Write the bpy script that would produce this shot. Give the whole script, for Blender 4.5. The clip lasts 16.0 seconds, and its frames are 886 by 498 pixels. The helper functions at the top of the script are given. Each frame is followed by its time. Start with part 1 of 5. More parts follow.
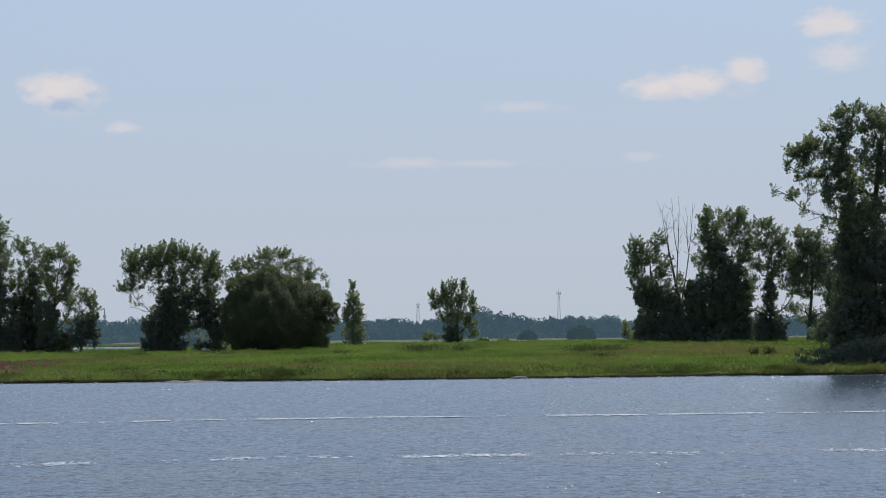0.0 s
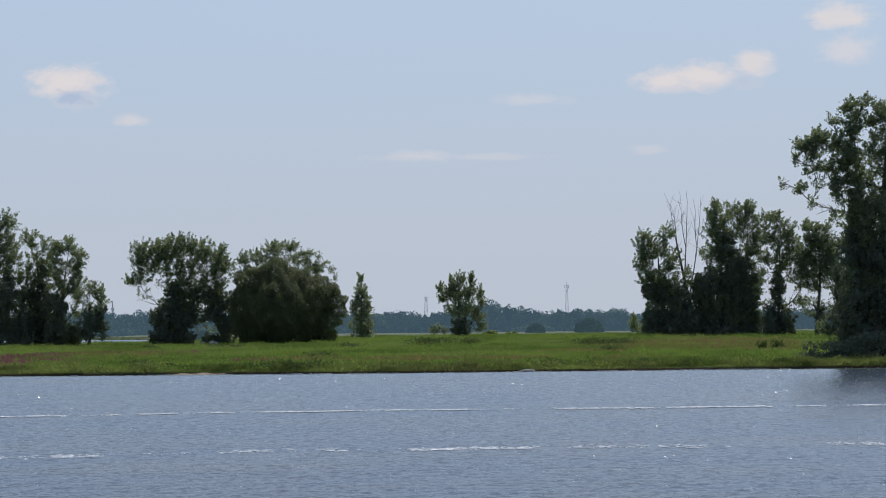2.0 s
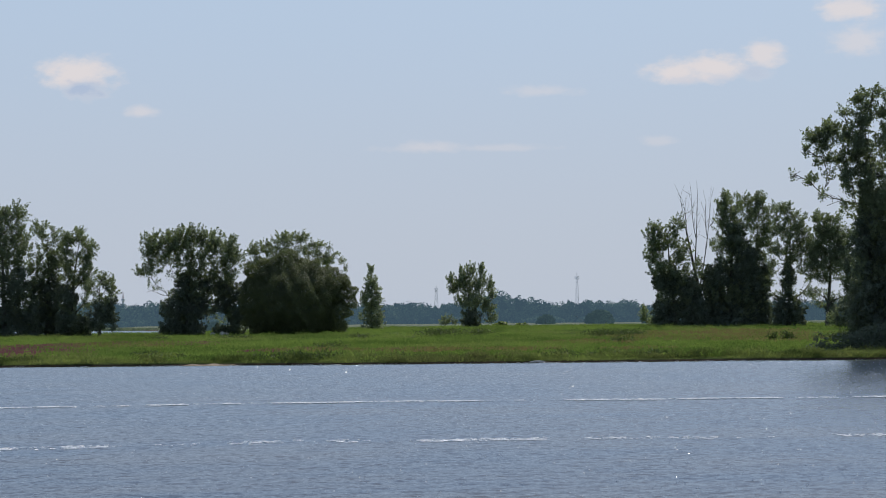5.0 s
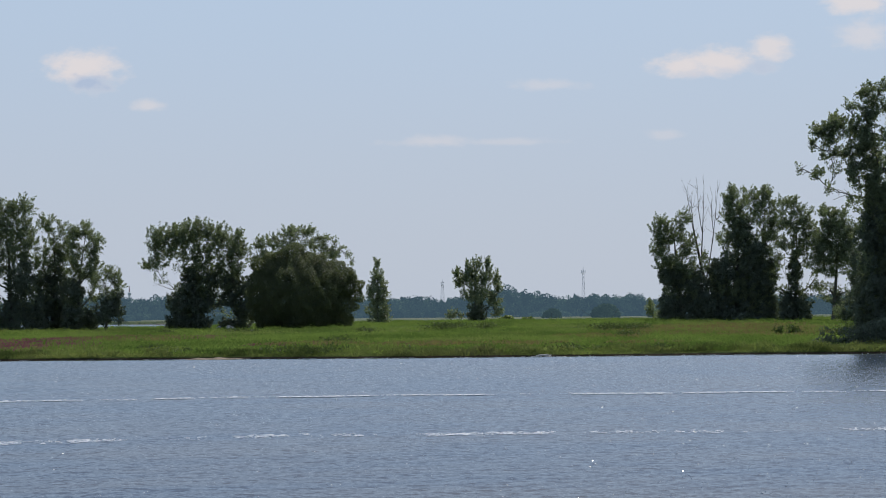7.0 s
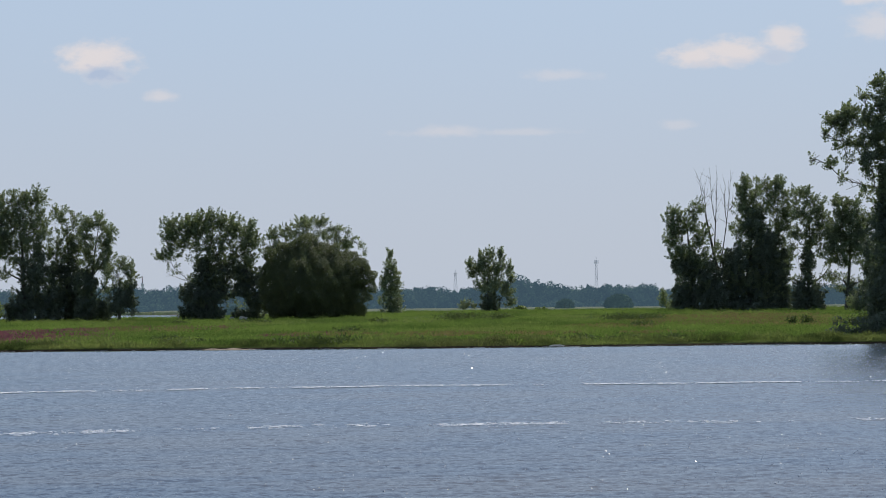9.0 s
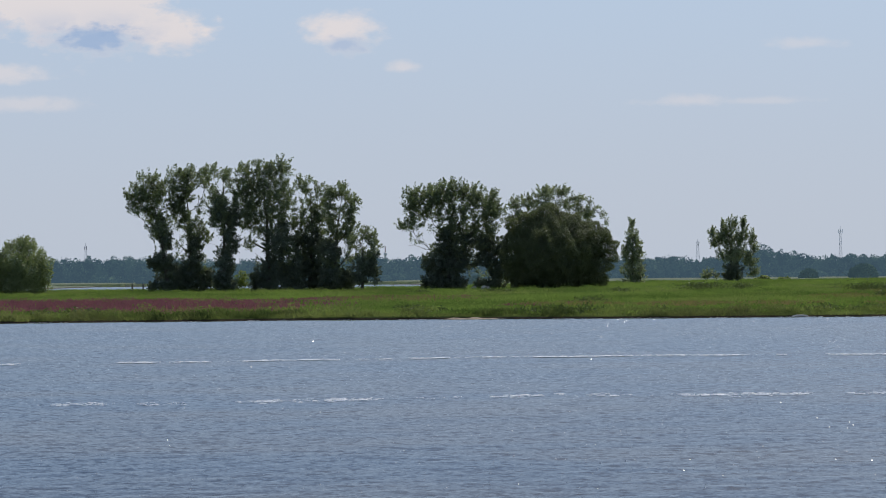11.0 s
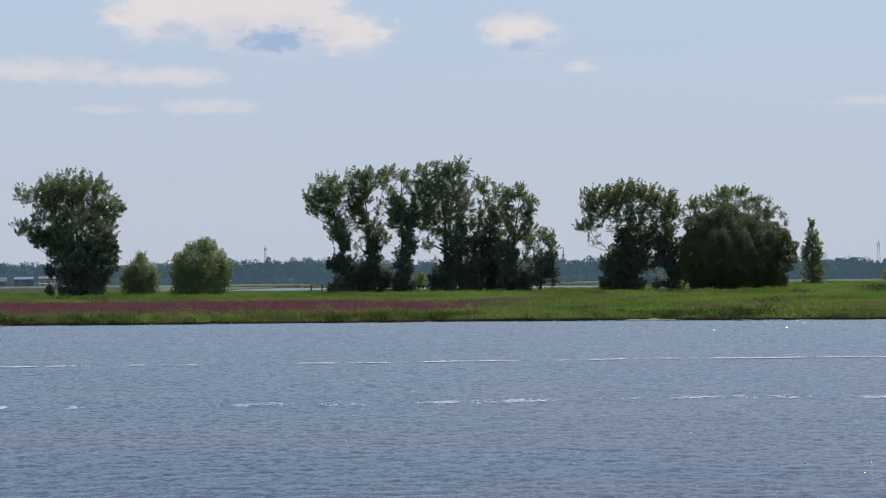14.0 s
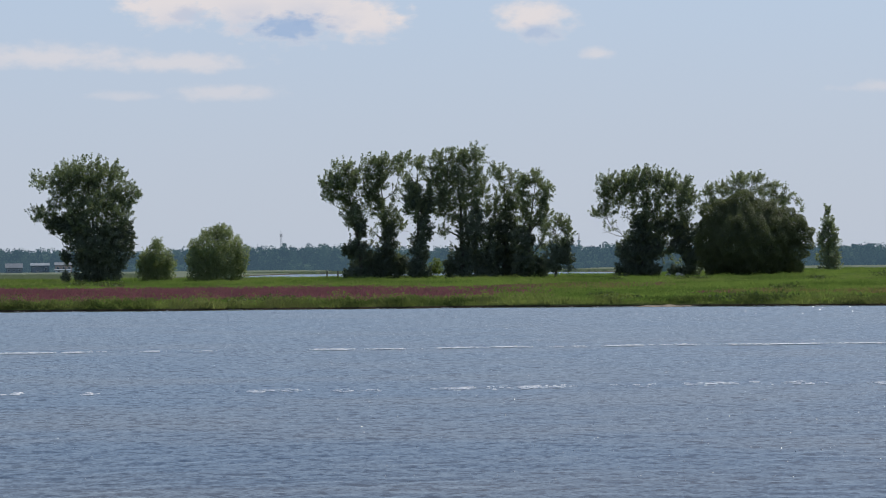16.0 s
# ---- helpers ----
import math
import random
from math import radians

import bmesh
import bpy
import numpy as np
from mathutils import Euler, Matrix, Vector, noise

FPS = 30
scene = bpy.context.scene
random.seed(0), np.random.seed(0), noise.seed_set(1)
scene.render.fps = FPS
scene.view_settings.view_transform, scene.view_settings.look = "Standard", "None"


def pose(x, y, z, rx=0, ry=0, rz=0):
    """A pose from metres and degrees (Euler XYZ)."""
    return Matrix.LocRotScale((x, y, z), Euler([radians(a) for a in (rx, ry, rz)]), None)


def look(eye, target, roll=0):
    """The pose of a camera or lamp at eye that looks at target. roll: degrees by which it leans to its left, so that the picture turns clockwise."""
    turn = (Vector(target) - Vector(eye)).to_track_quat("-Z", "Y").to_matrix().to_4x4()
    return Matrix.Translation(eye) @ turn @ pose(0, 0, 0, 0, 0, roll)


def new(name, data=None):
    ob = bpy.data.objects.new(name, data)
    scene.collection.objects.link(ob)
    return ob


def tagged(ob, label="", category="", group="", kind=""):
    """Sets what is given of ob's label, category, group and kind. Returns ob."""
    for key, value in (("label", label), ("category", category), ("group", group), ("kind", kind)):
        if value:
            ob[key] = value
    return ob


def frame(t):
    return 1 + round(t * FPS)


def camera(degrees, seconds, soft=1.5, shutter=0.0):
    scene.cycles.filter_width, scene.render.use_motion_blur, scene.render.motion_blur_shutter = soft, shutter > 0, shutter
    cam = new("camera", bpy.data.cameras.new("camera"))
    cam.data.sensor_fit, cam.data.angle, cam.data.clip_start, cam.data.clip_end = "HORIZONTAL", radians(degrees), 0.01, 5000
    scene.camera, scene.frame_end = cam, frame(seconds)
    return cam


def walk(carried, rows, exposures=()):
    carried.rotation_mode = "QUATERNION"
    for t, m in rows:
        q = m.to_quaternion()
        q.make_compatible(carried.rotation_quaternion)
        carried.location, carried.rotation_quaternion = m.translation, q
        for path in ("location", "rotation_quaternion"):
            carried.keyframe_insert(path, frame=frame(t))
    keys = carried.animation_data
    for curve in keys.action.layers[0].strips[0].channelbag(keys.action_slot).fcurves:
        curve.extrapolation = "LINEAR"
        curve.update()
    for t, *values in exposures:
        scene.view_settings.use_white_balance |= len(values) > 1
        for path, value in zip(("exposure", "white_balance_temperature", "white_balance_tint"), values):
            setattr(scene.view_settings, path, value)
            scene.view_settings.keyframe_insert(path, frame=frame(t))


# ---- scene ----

# ---- camera: one standing point on the bank, turning slowly to the left ----
EYE = (0.0, 0.0, 3.2)
cam = camera(18.474, 16.0, soft=1.0)
# seconds, heading right of +Y, tilt up, lean, in degrees
TURNS = [
    (0, 9.954, 1.845, -0.589),
    (0.5, 9.914, 1.755, -0.581),
    (1, 9.872, 1.718, -0.573),
    (1.5, 9.861, 1.704, -0.531),
    (2, 9.784, 1.700, -0.551),
    (2.5, 9.718, 1.667, -0.548),
    (3, 9.685, 1.637, -0.559),
    (3.5, 9.647, 1.627, -0.576),
    (4, 9.636, 1.591, -0.555),
    (6.5, 9.453, 1.424, -0.486),
    (7, 9.435, 1.388, -0.488),
    (7.5, 9.402, 1.333, -0.489),
    (8, 9.381, 1.253, -0.460),
    (8.2, 9.340, 1.214, -0.488),
    (10.3, 7.626, 1.174, -0.456),
    (10.5, 6.298, 0.914, -0.487),
    (11, 4.074, 0.593, -0.492),
    (11.5, 2.520, 0.445, -0.504),
    (12, 1.192, 0.379, -0.562),
    (12.5, 0.238, 0.640, -0.556),
    (13, 0.413, 0.727, -0.528),
    (13.5, 0.071, 0.694, -0.524),
    (14, 0.333, 0.648, -0.510),
    (14.5, 0.223, 0.542, -0.514),
    (15, 0.129, 0.451, -0.495),
    (15.5, 0.056, 0.395, -0.490),
    (16, 0.000, 0.360, -0.516),
]

EXPOSURES = [(0, -0.11), (11.0, -0.09), (11.5, -0.05), (12.0, 0.09), (12.5, 0.10), (13.0, 0.05), (14.0, -0.05), (16.0, -0.06)]


def aim(heading, tilt, lean):
    a, e = radians(heading), radians(tilt)
    way = Vector((math.sin(a) * math.cos(e), math.cos(a) * math.cos(e), math.sin(e)))
    return look(EYE, Vector(EYE) + way * 100, lean)


walk(cam, [(t, aim(h, e, r)) for t, h, e, r in TURNS], EXPOSURES)

# ---- light: high sun beyond the island, hazy summer sky with low clouds ----
SUN_EL, SUN_AZ = 51.0, 29.0
sun = new("sun", bpy.data.lights.new("sun", "SUN"))
sun.data.energy, sun.data.angle, sun.data.color = 3.3, radians(0.53), (1.0, 0.95, 0.87)
_a, _e = radians(SUN_AZ), radians(SUN_EL)
sun.matrix_world = look(Vector((math.sin(_a) * math.cos(_e), math.cos(_a) * math.cos(_e), math.sin(_e))) * 300, (0, 0, 0))


def node(tree, kind, inputs=(), **attrs):
    n = tree.nodes.new(kind)
    for k, v in attrs.items():
        setattr(n, k, v)
    for k, v in dict(inputs).items():
        if isinstance(v, bpy.types.NodeSocket):
            tree.links.new(v, n.inputs[k])
        else:
            n.inputs[k].default_value = v
    return n


def calc(tree, op, a, b=0.0, c=0.0, clamp=False):
    return node(tree, "ShaderNodeMath", {0: a, 1: b, 2: c}, operation=op, use_clamp=clamp).outputs[0]


def blend(tree, fac, a, b, mode="MIX"):
    return node(tree, "ShaderNodeMix", {0: fac, 6: a, 7: b}, data_type="RGBA", blend_type=mode).outputs[2]


def ramp(tree, value, lo, hi, a=0.0, b=1.0, soft=True):
    return node(tree, "ShaderNodeMapRange", {0: value, 1: lo, 2: hi, 3: a, 4: b},
                interpolation_type="SMOOTHSTEP" if soft else "LINEAR").outputs[0]


def noise_of(tree, vector, scale, detail=4.0, rough=0.55):
    return node(tree, "ShaderNodeTexNoise", {"Vector": vector, "Scale": scale, "Detail": detail, "Roughness": rough}).outputs[0]


world = bpy.data.worlds.new("sky")
world.use_nodes = True
scene.world = world
wt = world.node_tree
wt.nodes.clear()
sky = node(wt, "ShaderNodeTexSky", sky_type="NISHITA", sun_disc=False, sun_elevation=radians(SUN_EL),
           sun_rotation=radians(SUN_AZ), air_density=1.0, dust_density=1.2, ozone_density=1.6)
way = node(wt, "ShaderNodeTexCoord").outputs["Generated"]
xyz = node(wt, "ShaderNodeSeparateXYZ", {0: way}).outputs
az = calc(wt, "MULTIPLY", calc(wt, "ARCTAN2", xyz[0], xyz[1]), 57.2958)
el = calc(wt, "MULTIPLY", calc(wt, "ARCSINE", xyz[2]), 57.2958)
flat = node(wt, "ShaderNodeCombineXYZ", {0: az, 1: calc(wt, "MULTIPLY", el, 1.8)}).outputs[0]
billow = noise_of(wt, flat, 1.1, 7.0, 0.6)
fluff = noise_of(wt, flat, 3.0, 4.0, 0.5)
# low clouds: heading, elevation, half width, half height (degrees), thickness
CLOUDS = [
    (1.95, 5.18, 1.0, 0.50, 1.0), (3.27, 4.42, 0.42, 0.18, 0.6),
    (14.5, 5.15, 0.85, 0.40, 1.0), (15.3, 5.2, 0.85, 0.42, 1.0), (16.35, 5.5, 0.55, 0.42, 0.9), (18.2, 6.4, 0.9, 0.38, 0.9), (18.3, 5.7, 0.75, 0.5, 0.6),
    (11.66, 4.8, 0.85, 0.19, 0.38), (9.2, 3.64, 1.2, 0.17, 0.42), (10.8, 3.62, 1.4, 0.12, 0.30), (14.1, 3.72, 0.5, 0.17, 0.32),
    (-5.7, 5.6, 1.2, 0.9, 1.2), (-4.4, 5.8, 1.6, 1.25, 1.6), (-3.2, 5.8, 1.6, 1.25, 1.7), (-2.4, 5.45, 1.0, 0.9, 1.5), (-1.6, 5.12, 1.0, 0.6, 1.3),
    (-8.3, 4.40, 2.6, 0.36, 0.65), (-5.6, 4.28, 2.2, 0.30, 0.65), (-4.6, 3.64, 1.5, 0.24, 0.5), (-6.6, 3.6, 1.0, 0.15, 0.35),
]
cover = None
belly = None
for ca, ce, ra, re, thick in CLOUDS:
    dx = calc(wt, "DIVIDE", calc(wt, "SUBTRACT", az, ca), ra)
    dz = calc(wt, "DIVIDE", calc(wt, "SUBTRACT", el, ce), re)
    # flatter below than above
    dz2 = calc(wt, "MAXIMUM", dz, calc(wt, "MULTIPLY", dz, -1.35))
    r = calc(wt, "SQRT", calc(wt, "ADD", calc(wt, "MULTIPLY", dx, dx), calc(wt, "MULTIPLY", dz2, dz2)))
    r = calc(wt, "ADD", r, calc(wt, "MULTIPLY", calc(wt, "SUBTRACT", billow, 0.52), 1.45))
    r = calc(wt, "ADD", r, calc(wt, "MULTIPLY", calc(wt, "SUBTRACT", fluff, 0.5), 0.8))
    m = ramp(wt, r, 1.05, 0.22 if thick >= 0.9 else 0.1, 0.0, thick)
    cover = m if cover is None else calc(wt, "MAXIMUM", cover, m)
    if thick >= 1.0:
        u = calc(wt, "MULTIPLY", m, ramp(wt, dz, 0.0, -0.8, 0.0, 0.5))
        u = calc(wt, "MULTIPLY", u, ramp(wt, dx, -0.6, 0.3))
        belly = u if belly is None else calc(wt, "MAXIMUM", belly, u)
# blue-grey undersides
for ca, ce, ra, re, deep in [(-3.15, 5.02, 1.2, 0.42, 1.0), (-5.3, 5.3, 0.5, 0.25, 0.5), (2.1, 4.88, 0.6, 0.24, 0.8), (16.15, 5.12, 0.4, 0.2, 0.5)]:
    dx = calc(wt, "DIVIDE", calc(wt, "SUBTRACT", az, ca), ra)
    dz = calc(wt, "DIVIDE", calc(wt, "SUBTRACT", el, ce), re)
    r = calc(wt, "SQRT", calc(wt, "ADD", calc(wt, "MULTIPLY", dx, dx), calc(wt, "MULTIPLY", dz, dz)))
    r = calc(wt, "ADD", r, calc(wt, "MULTIPLY", calc(wt, "SUBTRACT", fluff, 0.5), 1.4))
    u = ramp(wt, r, 1.1, 0.2, 0.0, deep)
    belly = calc(wt, "MAXIMUM", belly, u)
    cover = calc(wt, "MAXIMUM", cover, calc(wt, "MULTIPLY", u, 0.9))
cloud = blend(wt, calc(wt, "MULTIPLY", belly, 0.9, clamp=True), (0.80, 0.745, 0.75, 1), (0.30, 0.44, 0.68, 1))
# summer haze whitens the low sky
high = blend(wt, ramp(wt, el, 32.0, 60.0), sky.outputs[0], blend(wt, 1.0, sky.outputs[0], (2.0, 1.8, 1.6, 1), "MULTIPLY"))
hazy = blend(wt, ramp(wt, el, 24.0, 1.0, 0.0, 0.95), high, blend(wt, ramp(wt, el, 0.5, 7.5), (5.2, 5.85, 6.95, 1), (4.7, 5.9, 7.8, 1)))
bg_sky = node(wt, "ShaderNodeBackground", {0: hazy, 1: 0.1})
bg_cloud = node(wt, "ShaderNodeBackground", {0: cloud, 1: 1.0})
both = node(wt, "ShaderNodeMixShader", {0: calc(wt, "MULTIPLY", calc(wt, "MINIMUM", cover, 1.0), 0.92, clamp=True), 1: bg_sky.outputs[0], 2: bg_cloud.outputs[0]})
node(wt, "ShaderNodeOutputWorld", {0: both.outputs[0]})


# ---- materials ----
def material(name):
    m = bpy.data.materials.new(name)
    m.use_nodes = True
    m.node_tree.nodes.clear()
    return m, m.node_tree


def finish(m, shader):
    node(m.node_tree, "ShaderNodeOutputMaterial", {0: shader})
    return m


def leaf_material(name, dark, light, through_part=0.38, gloss=0.0):
    m, t = material(name)
    isl = node(t, "ShaderNodeNewGeometry").outputs["Random Per Island"]
    pos = node(t, "ShaderNodeTexCoord").outputs["Object"]
    patch = noise_of(t, pos, 0.35, 3.0)
    mixf = calc(t, "ADD", calc(t, "MULTIPLY", isl, 0.6), calc(t, "MULTIPLY", ramp(t, patch, 0.35, 0.65), 0.4))
    col = blend(t, mixf, (*dark, 1), (*light, 1))
    warm = blend(t, 1.0, col, (1.3, 1.4, 0.82, 1), "MULTIPLY")
    d = node(t, "ShaderNodeBsdfPrincipled", {"Base Color": col, "Roughness": 0.55, "Specular IOR Level": 0.35 + gloss})
    tr = node(t, "ShaderNodeBsdfTranslucent", {0: warm})
    return finish(m, node(t, "ShaderNodeMixShader", {0: through_part, 1: d.outputs[0], 2: tr.outputs[0]}).outputs[0])


def grass_material(name, dark, light, through_part):
    """Grass: soft patches of colour over the meadow, little difference from blade to blade."""
    m, t = material(name)
    isl = node(t, "ShaderNodeNewGeometry").outputs["Random Per Island"]
    pos = node(t, "ShaderNodeTexCoord").outputs["Object"]
    wide = ramp(t, noise_of(t, node(t, "ShaderNodeMapping", {0: pos, 3: (0.5, 0.25, 1)}).outputs[0], 0.16, 4.0), 0.4, 0.6)
    tuft = ramp(t, noise_of(t, node(t, "ShaderNodeMapping", {0: pos, 3: (0.55, 0.3, 1)}).outputs[0], 0.9, 3.0), 0.38, 0.62)
    f = calc(t, "ADD", calc(t, "MULTIPLY", isl, 0.08), calc(t, "ADD", calc(t, "MULTIPLY", wide, 0.58), calc(t, "MULTIPLY", tuft, 0.34)))
    col = blend(t, f, (*dark, 1), (*light, 1))
    dry = ramp(t, noise_of(t, node(t, "ShaderNodeMapping", {0: pos, 1: (40, 9, 0), 3: (0.6, 0.3, 1)}).outputs[0], 0.11, 5.0), 0.5, 0.68, 0.0, 0.6)
    col = blend(t, dry, col, (light[0] * 0.95, light[1] * 0.74, light[2] * 1.15, 1))
    warm = blend(t, 1.0, col, (1.3, 1.36, 0.9, 1), "MULTIPLY")
    # blades bend over at their tips, so the sward as a whole faces up
    n = node(t, "ShaderNodeNewGeometry").outputs["Normal"]
    n = node(t, "ShaderNodeVectorMath", {0: n, 1: (0.45, 0.45, 0.45)}, operation="MULTIPLY").outputs[0]
    n = node(t, "ShaderNodeVectorMath", {0: n, 1: (0.0, -0.15, 1.0)}, operation="ADD").outputs[0]
    n = node(t, "ShaderNodeVectorMath", {0: n}, operation="NORMALIZE").outputs[0]
    d = node(t, "ShaderNodeBsdfPrincipled", {"Base Color": col, "Roughness": 0.9, "Specular IOR Level": 0.0, "Normal": n})
    tr = node(t, "ShaderNodeBsdfTranslucent", {0: warm})
    return finish(m, node(t, "ShaderNodeMixShader", {0: through_part, 1: d.outputs[0], 2: tr.outputs[0]}).outputs[0])


def bark_material(name, dark, light):
    m, t = material(name)
    pos = node(t, "ShaderNodeTexCoord").outputs["Object"]
    stretched = node(t, "ShaderNodeMapping", {0: pos, 3: (6.0, 6.0, 1.2)}).outputs[0]
    grain = noise_of(t, stretched, 2.5, 6.0, 0.65)
    big = noise_of(t, pos, 0.6, 3.0)
    col = blend(t, ramp(t, grain, 0.3, 0.7), (*dark, 1), (*light, 1))
    col = blend(t, calc(t, "MULTIPLY", big, 0.5), col, (0.10, 0.11, 0.07, 1))
    bump = node(t, "ShaderNodeBump", {"Height": grain, "Strength": 0.7, "Distance": 0.05}).outputs[0]
    return finish(m, node(t, "ShaderNodeBsdfPrincipled", {"Base Color": col, "Roughness": 0.9, "Normal": bump}).outputs[0])


def plain_material(name, color, rough=0.7, metal=0.0, vary=0.25, scale=1.5):
    m, t = material(name)
    pos = node(t, "ShaderNodeTexCoord").outputs["Object"]
    a = noise_of(t, pos, scale, 5.0)
    b = noise_of(t, pos, scale * 9, 3.0)
    f = calc(t, "ADD", calc(t, "MULTIPLY", a, 0.6), calc(t, "MULTIPLY", b, 0.4))
    lo, hi = tuple(c * (1 - vary) for c in color), tuple(min(1, c * (1 + vary)) for c in color)
    col = blend(t, ramp(t, f, 0.35, 0.65), (*lo, 1), (*hi, 1))
    s = node(t, "ShaderNodeBsdfPrincipled", {"Base Color": col, "Roughness": rough, "Metallic": metal})
    return finish(m, s.outputs[0])


def hazed_leaf_material(name, dark, light, haze_glow):
    """Backdrop woods nearly two kilometres off and marsh bushes; bluish emission paints their haze."""
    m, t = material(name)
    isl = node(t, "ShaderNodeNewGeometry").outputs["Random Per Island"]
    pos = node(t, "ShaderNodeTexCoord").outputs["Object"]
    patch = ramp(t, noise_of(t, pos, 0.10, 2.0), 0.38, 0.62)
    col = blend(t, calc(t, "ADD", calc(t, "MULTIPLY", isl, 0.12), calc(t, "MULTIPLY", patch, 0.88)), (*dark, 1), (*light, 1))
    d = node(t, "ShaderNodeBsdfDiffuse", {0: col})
    e = node(t, "ShaderNodeEmission", {0: (*haze_glow, 1), 1: 1.0})
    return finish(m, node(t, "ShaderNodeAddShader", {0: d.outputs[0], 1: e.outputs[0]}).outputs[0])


LEAF_COT = leaf_material("cottonwood_leaf", (0.122, 0.152, 0.104), (0.232, 0.266, 0.168), 0.46, 0.25)
LEAF_POP = leaf_material("poplar_leaf", (0.14, 0.17, 0.115), (0.28, 0.31, 0.21), 0.44, 0.15)
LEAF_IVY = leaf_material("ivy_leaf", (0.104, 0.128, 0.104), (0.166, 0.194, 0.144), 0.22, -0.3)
LEAF_WIL = leaf_material("willow_leaf", (0.084, 0.101, 0.060), (0.170, 0.190, 0.100), 0.36, -0.15)
LEAF_BUSH = leaf_material("willow_bush_leaf", (0.155, 0.188, 0.105), (0.285, 0.325, 0.18), 0.42, 0.1)
LEAF_LIGHT = leaf_material("shrub_leaf", (0.12, 0.155, 0.05), (0.21, 0.255, 0.08), 0.4)
GRASS = grass_material("meadow_grass", (0.076, 0.127, 0.037), (0.200, 0.280, 0.080), 0.45)
SEDGE = grass_material("bank_sedge", (0.055, 0.080, 0.030), (0.200, 0.246, 0.088), 0.4)
# reed green is greyed and paled, with distance haze put into the colour
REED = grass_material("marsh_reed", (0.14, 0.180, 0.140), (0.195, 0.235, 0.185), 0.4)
PURPLE = leaf_material("loosestrife_flower", (0.135, 0.055, 0.090), (0.25, 0.10, 0.165), 0.35, -0.35)
WEED = leaf_material("weed_leaf", (0.055, 0.078, 0.034), (0.115, 0.145, 0.060), 0.3, -0.25)
RUST = leaf_material("seeding_grass", (0.15, 0.115, 0.070), (0.25, 0.20, 0.115), 0.35, -0.35)
BARK = bark_material("bark", (0.045, 0.038, 0.030), (0.15, 0.135, 0.115))
BARK_PALE = bark_material("weathered_wood", (0.6, 0.58, 0.55), (0.82, 0.8, 0.77))
# last colour of these two: distance haze, painted as a glow
FAR_LEAF = hazed_leaf_material("hazed_wood_leaf", (0.010, 0.022, 0.014), (0.080, 0.112, 0.056), (0.046, 0.079, 0.112))
HAZE_LEAF = hazed_leaf_material("hazed_bush_leaf", (0.030, 0.050, 0.030), (0.110, 0.150, 0.085), (0.030, 0.052, 0.066))
# bluish, paled base colour mixes distance haze into the leaf
HAZE_TINT_LEAF = leaf_material("hazed_willow_leaf", (0.125, 0.172, 0.190), (0.165, 0.215, 0.225), 0.35, -0.5)


def ground_material():
    m, t = material("meadow_soil")
    pos = node(t, "ShaderNodeTexCoord").outputs["Object"]
    big, fine = noise_of(t, pos, 0.05, 5.0), noise_of(t, pos, 2.2, 6.0)
    z = node(t, "ShaderNodeSeparateXYZ", {0: pos}).outputs[2]
    green = blend(t, ramp(t, big, 0.35, 0.65), (0.065, 0.105, 0.026, 1), (0.11, 0.155, 0.045, 1))
    green = blend(t, calc(t, "MULTIPLY", fine, 0.5), green, (0.07, 0.075, 0.03, 1))
    mud = blend(t, fine, (0.03, 0.022, 0.015, 1), (0.09, 0.07, 0.05, 1))
    # the wide marsh behind the island pales with distance: haze painted into its colour
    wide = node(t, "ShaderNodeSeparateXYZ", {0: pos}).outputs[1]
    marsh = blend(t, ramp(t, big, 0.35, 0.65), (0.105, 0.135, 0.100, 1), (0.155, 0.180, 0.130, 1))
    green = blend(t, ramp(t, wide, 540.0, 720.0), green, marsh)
    col = blend(t, ramp(t, z, 0.10, 0.19), mud, green)
    bump = node(t, "ShaderNodeBump", {"Height": fine, "Strength": 0.8, "Distance": 0.1}).outputs[0]
    return finish(m, node(t, "ShaderNodeBsdfPrincipled", {"Base Color": col, "Roughness": 0.95, "Specular IOR Level": 0.05, "Normal": bump}).outputs[0])


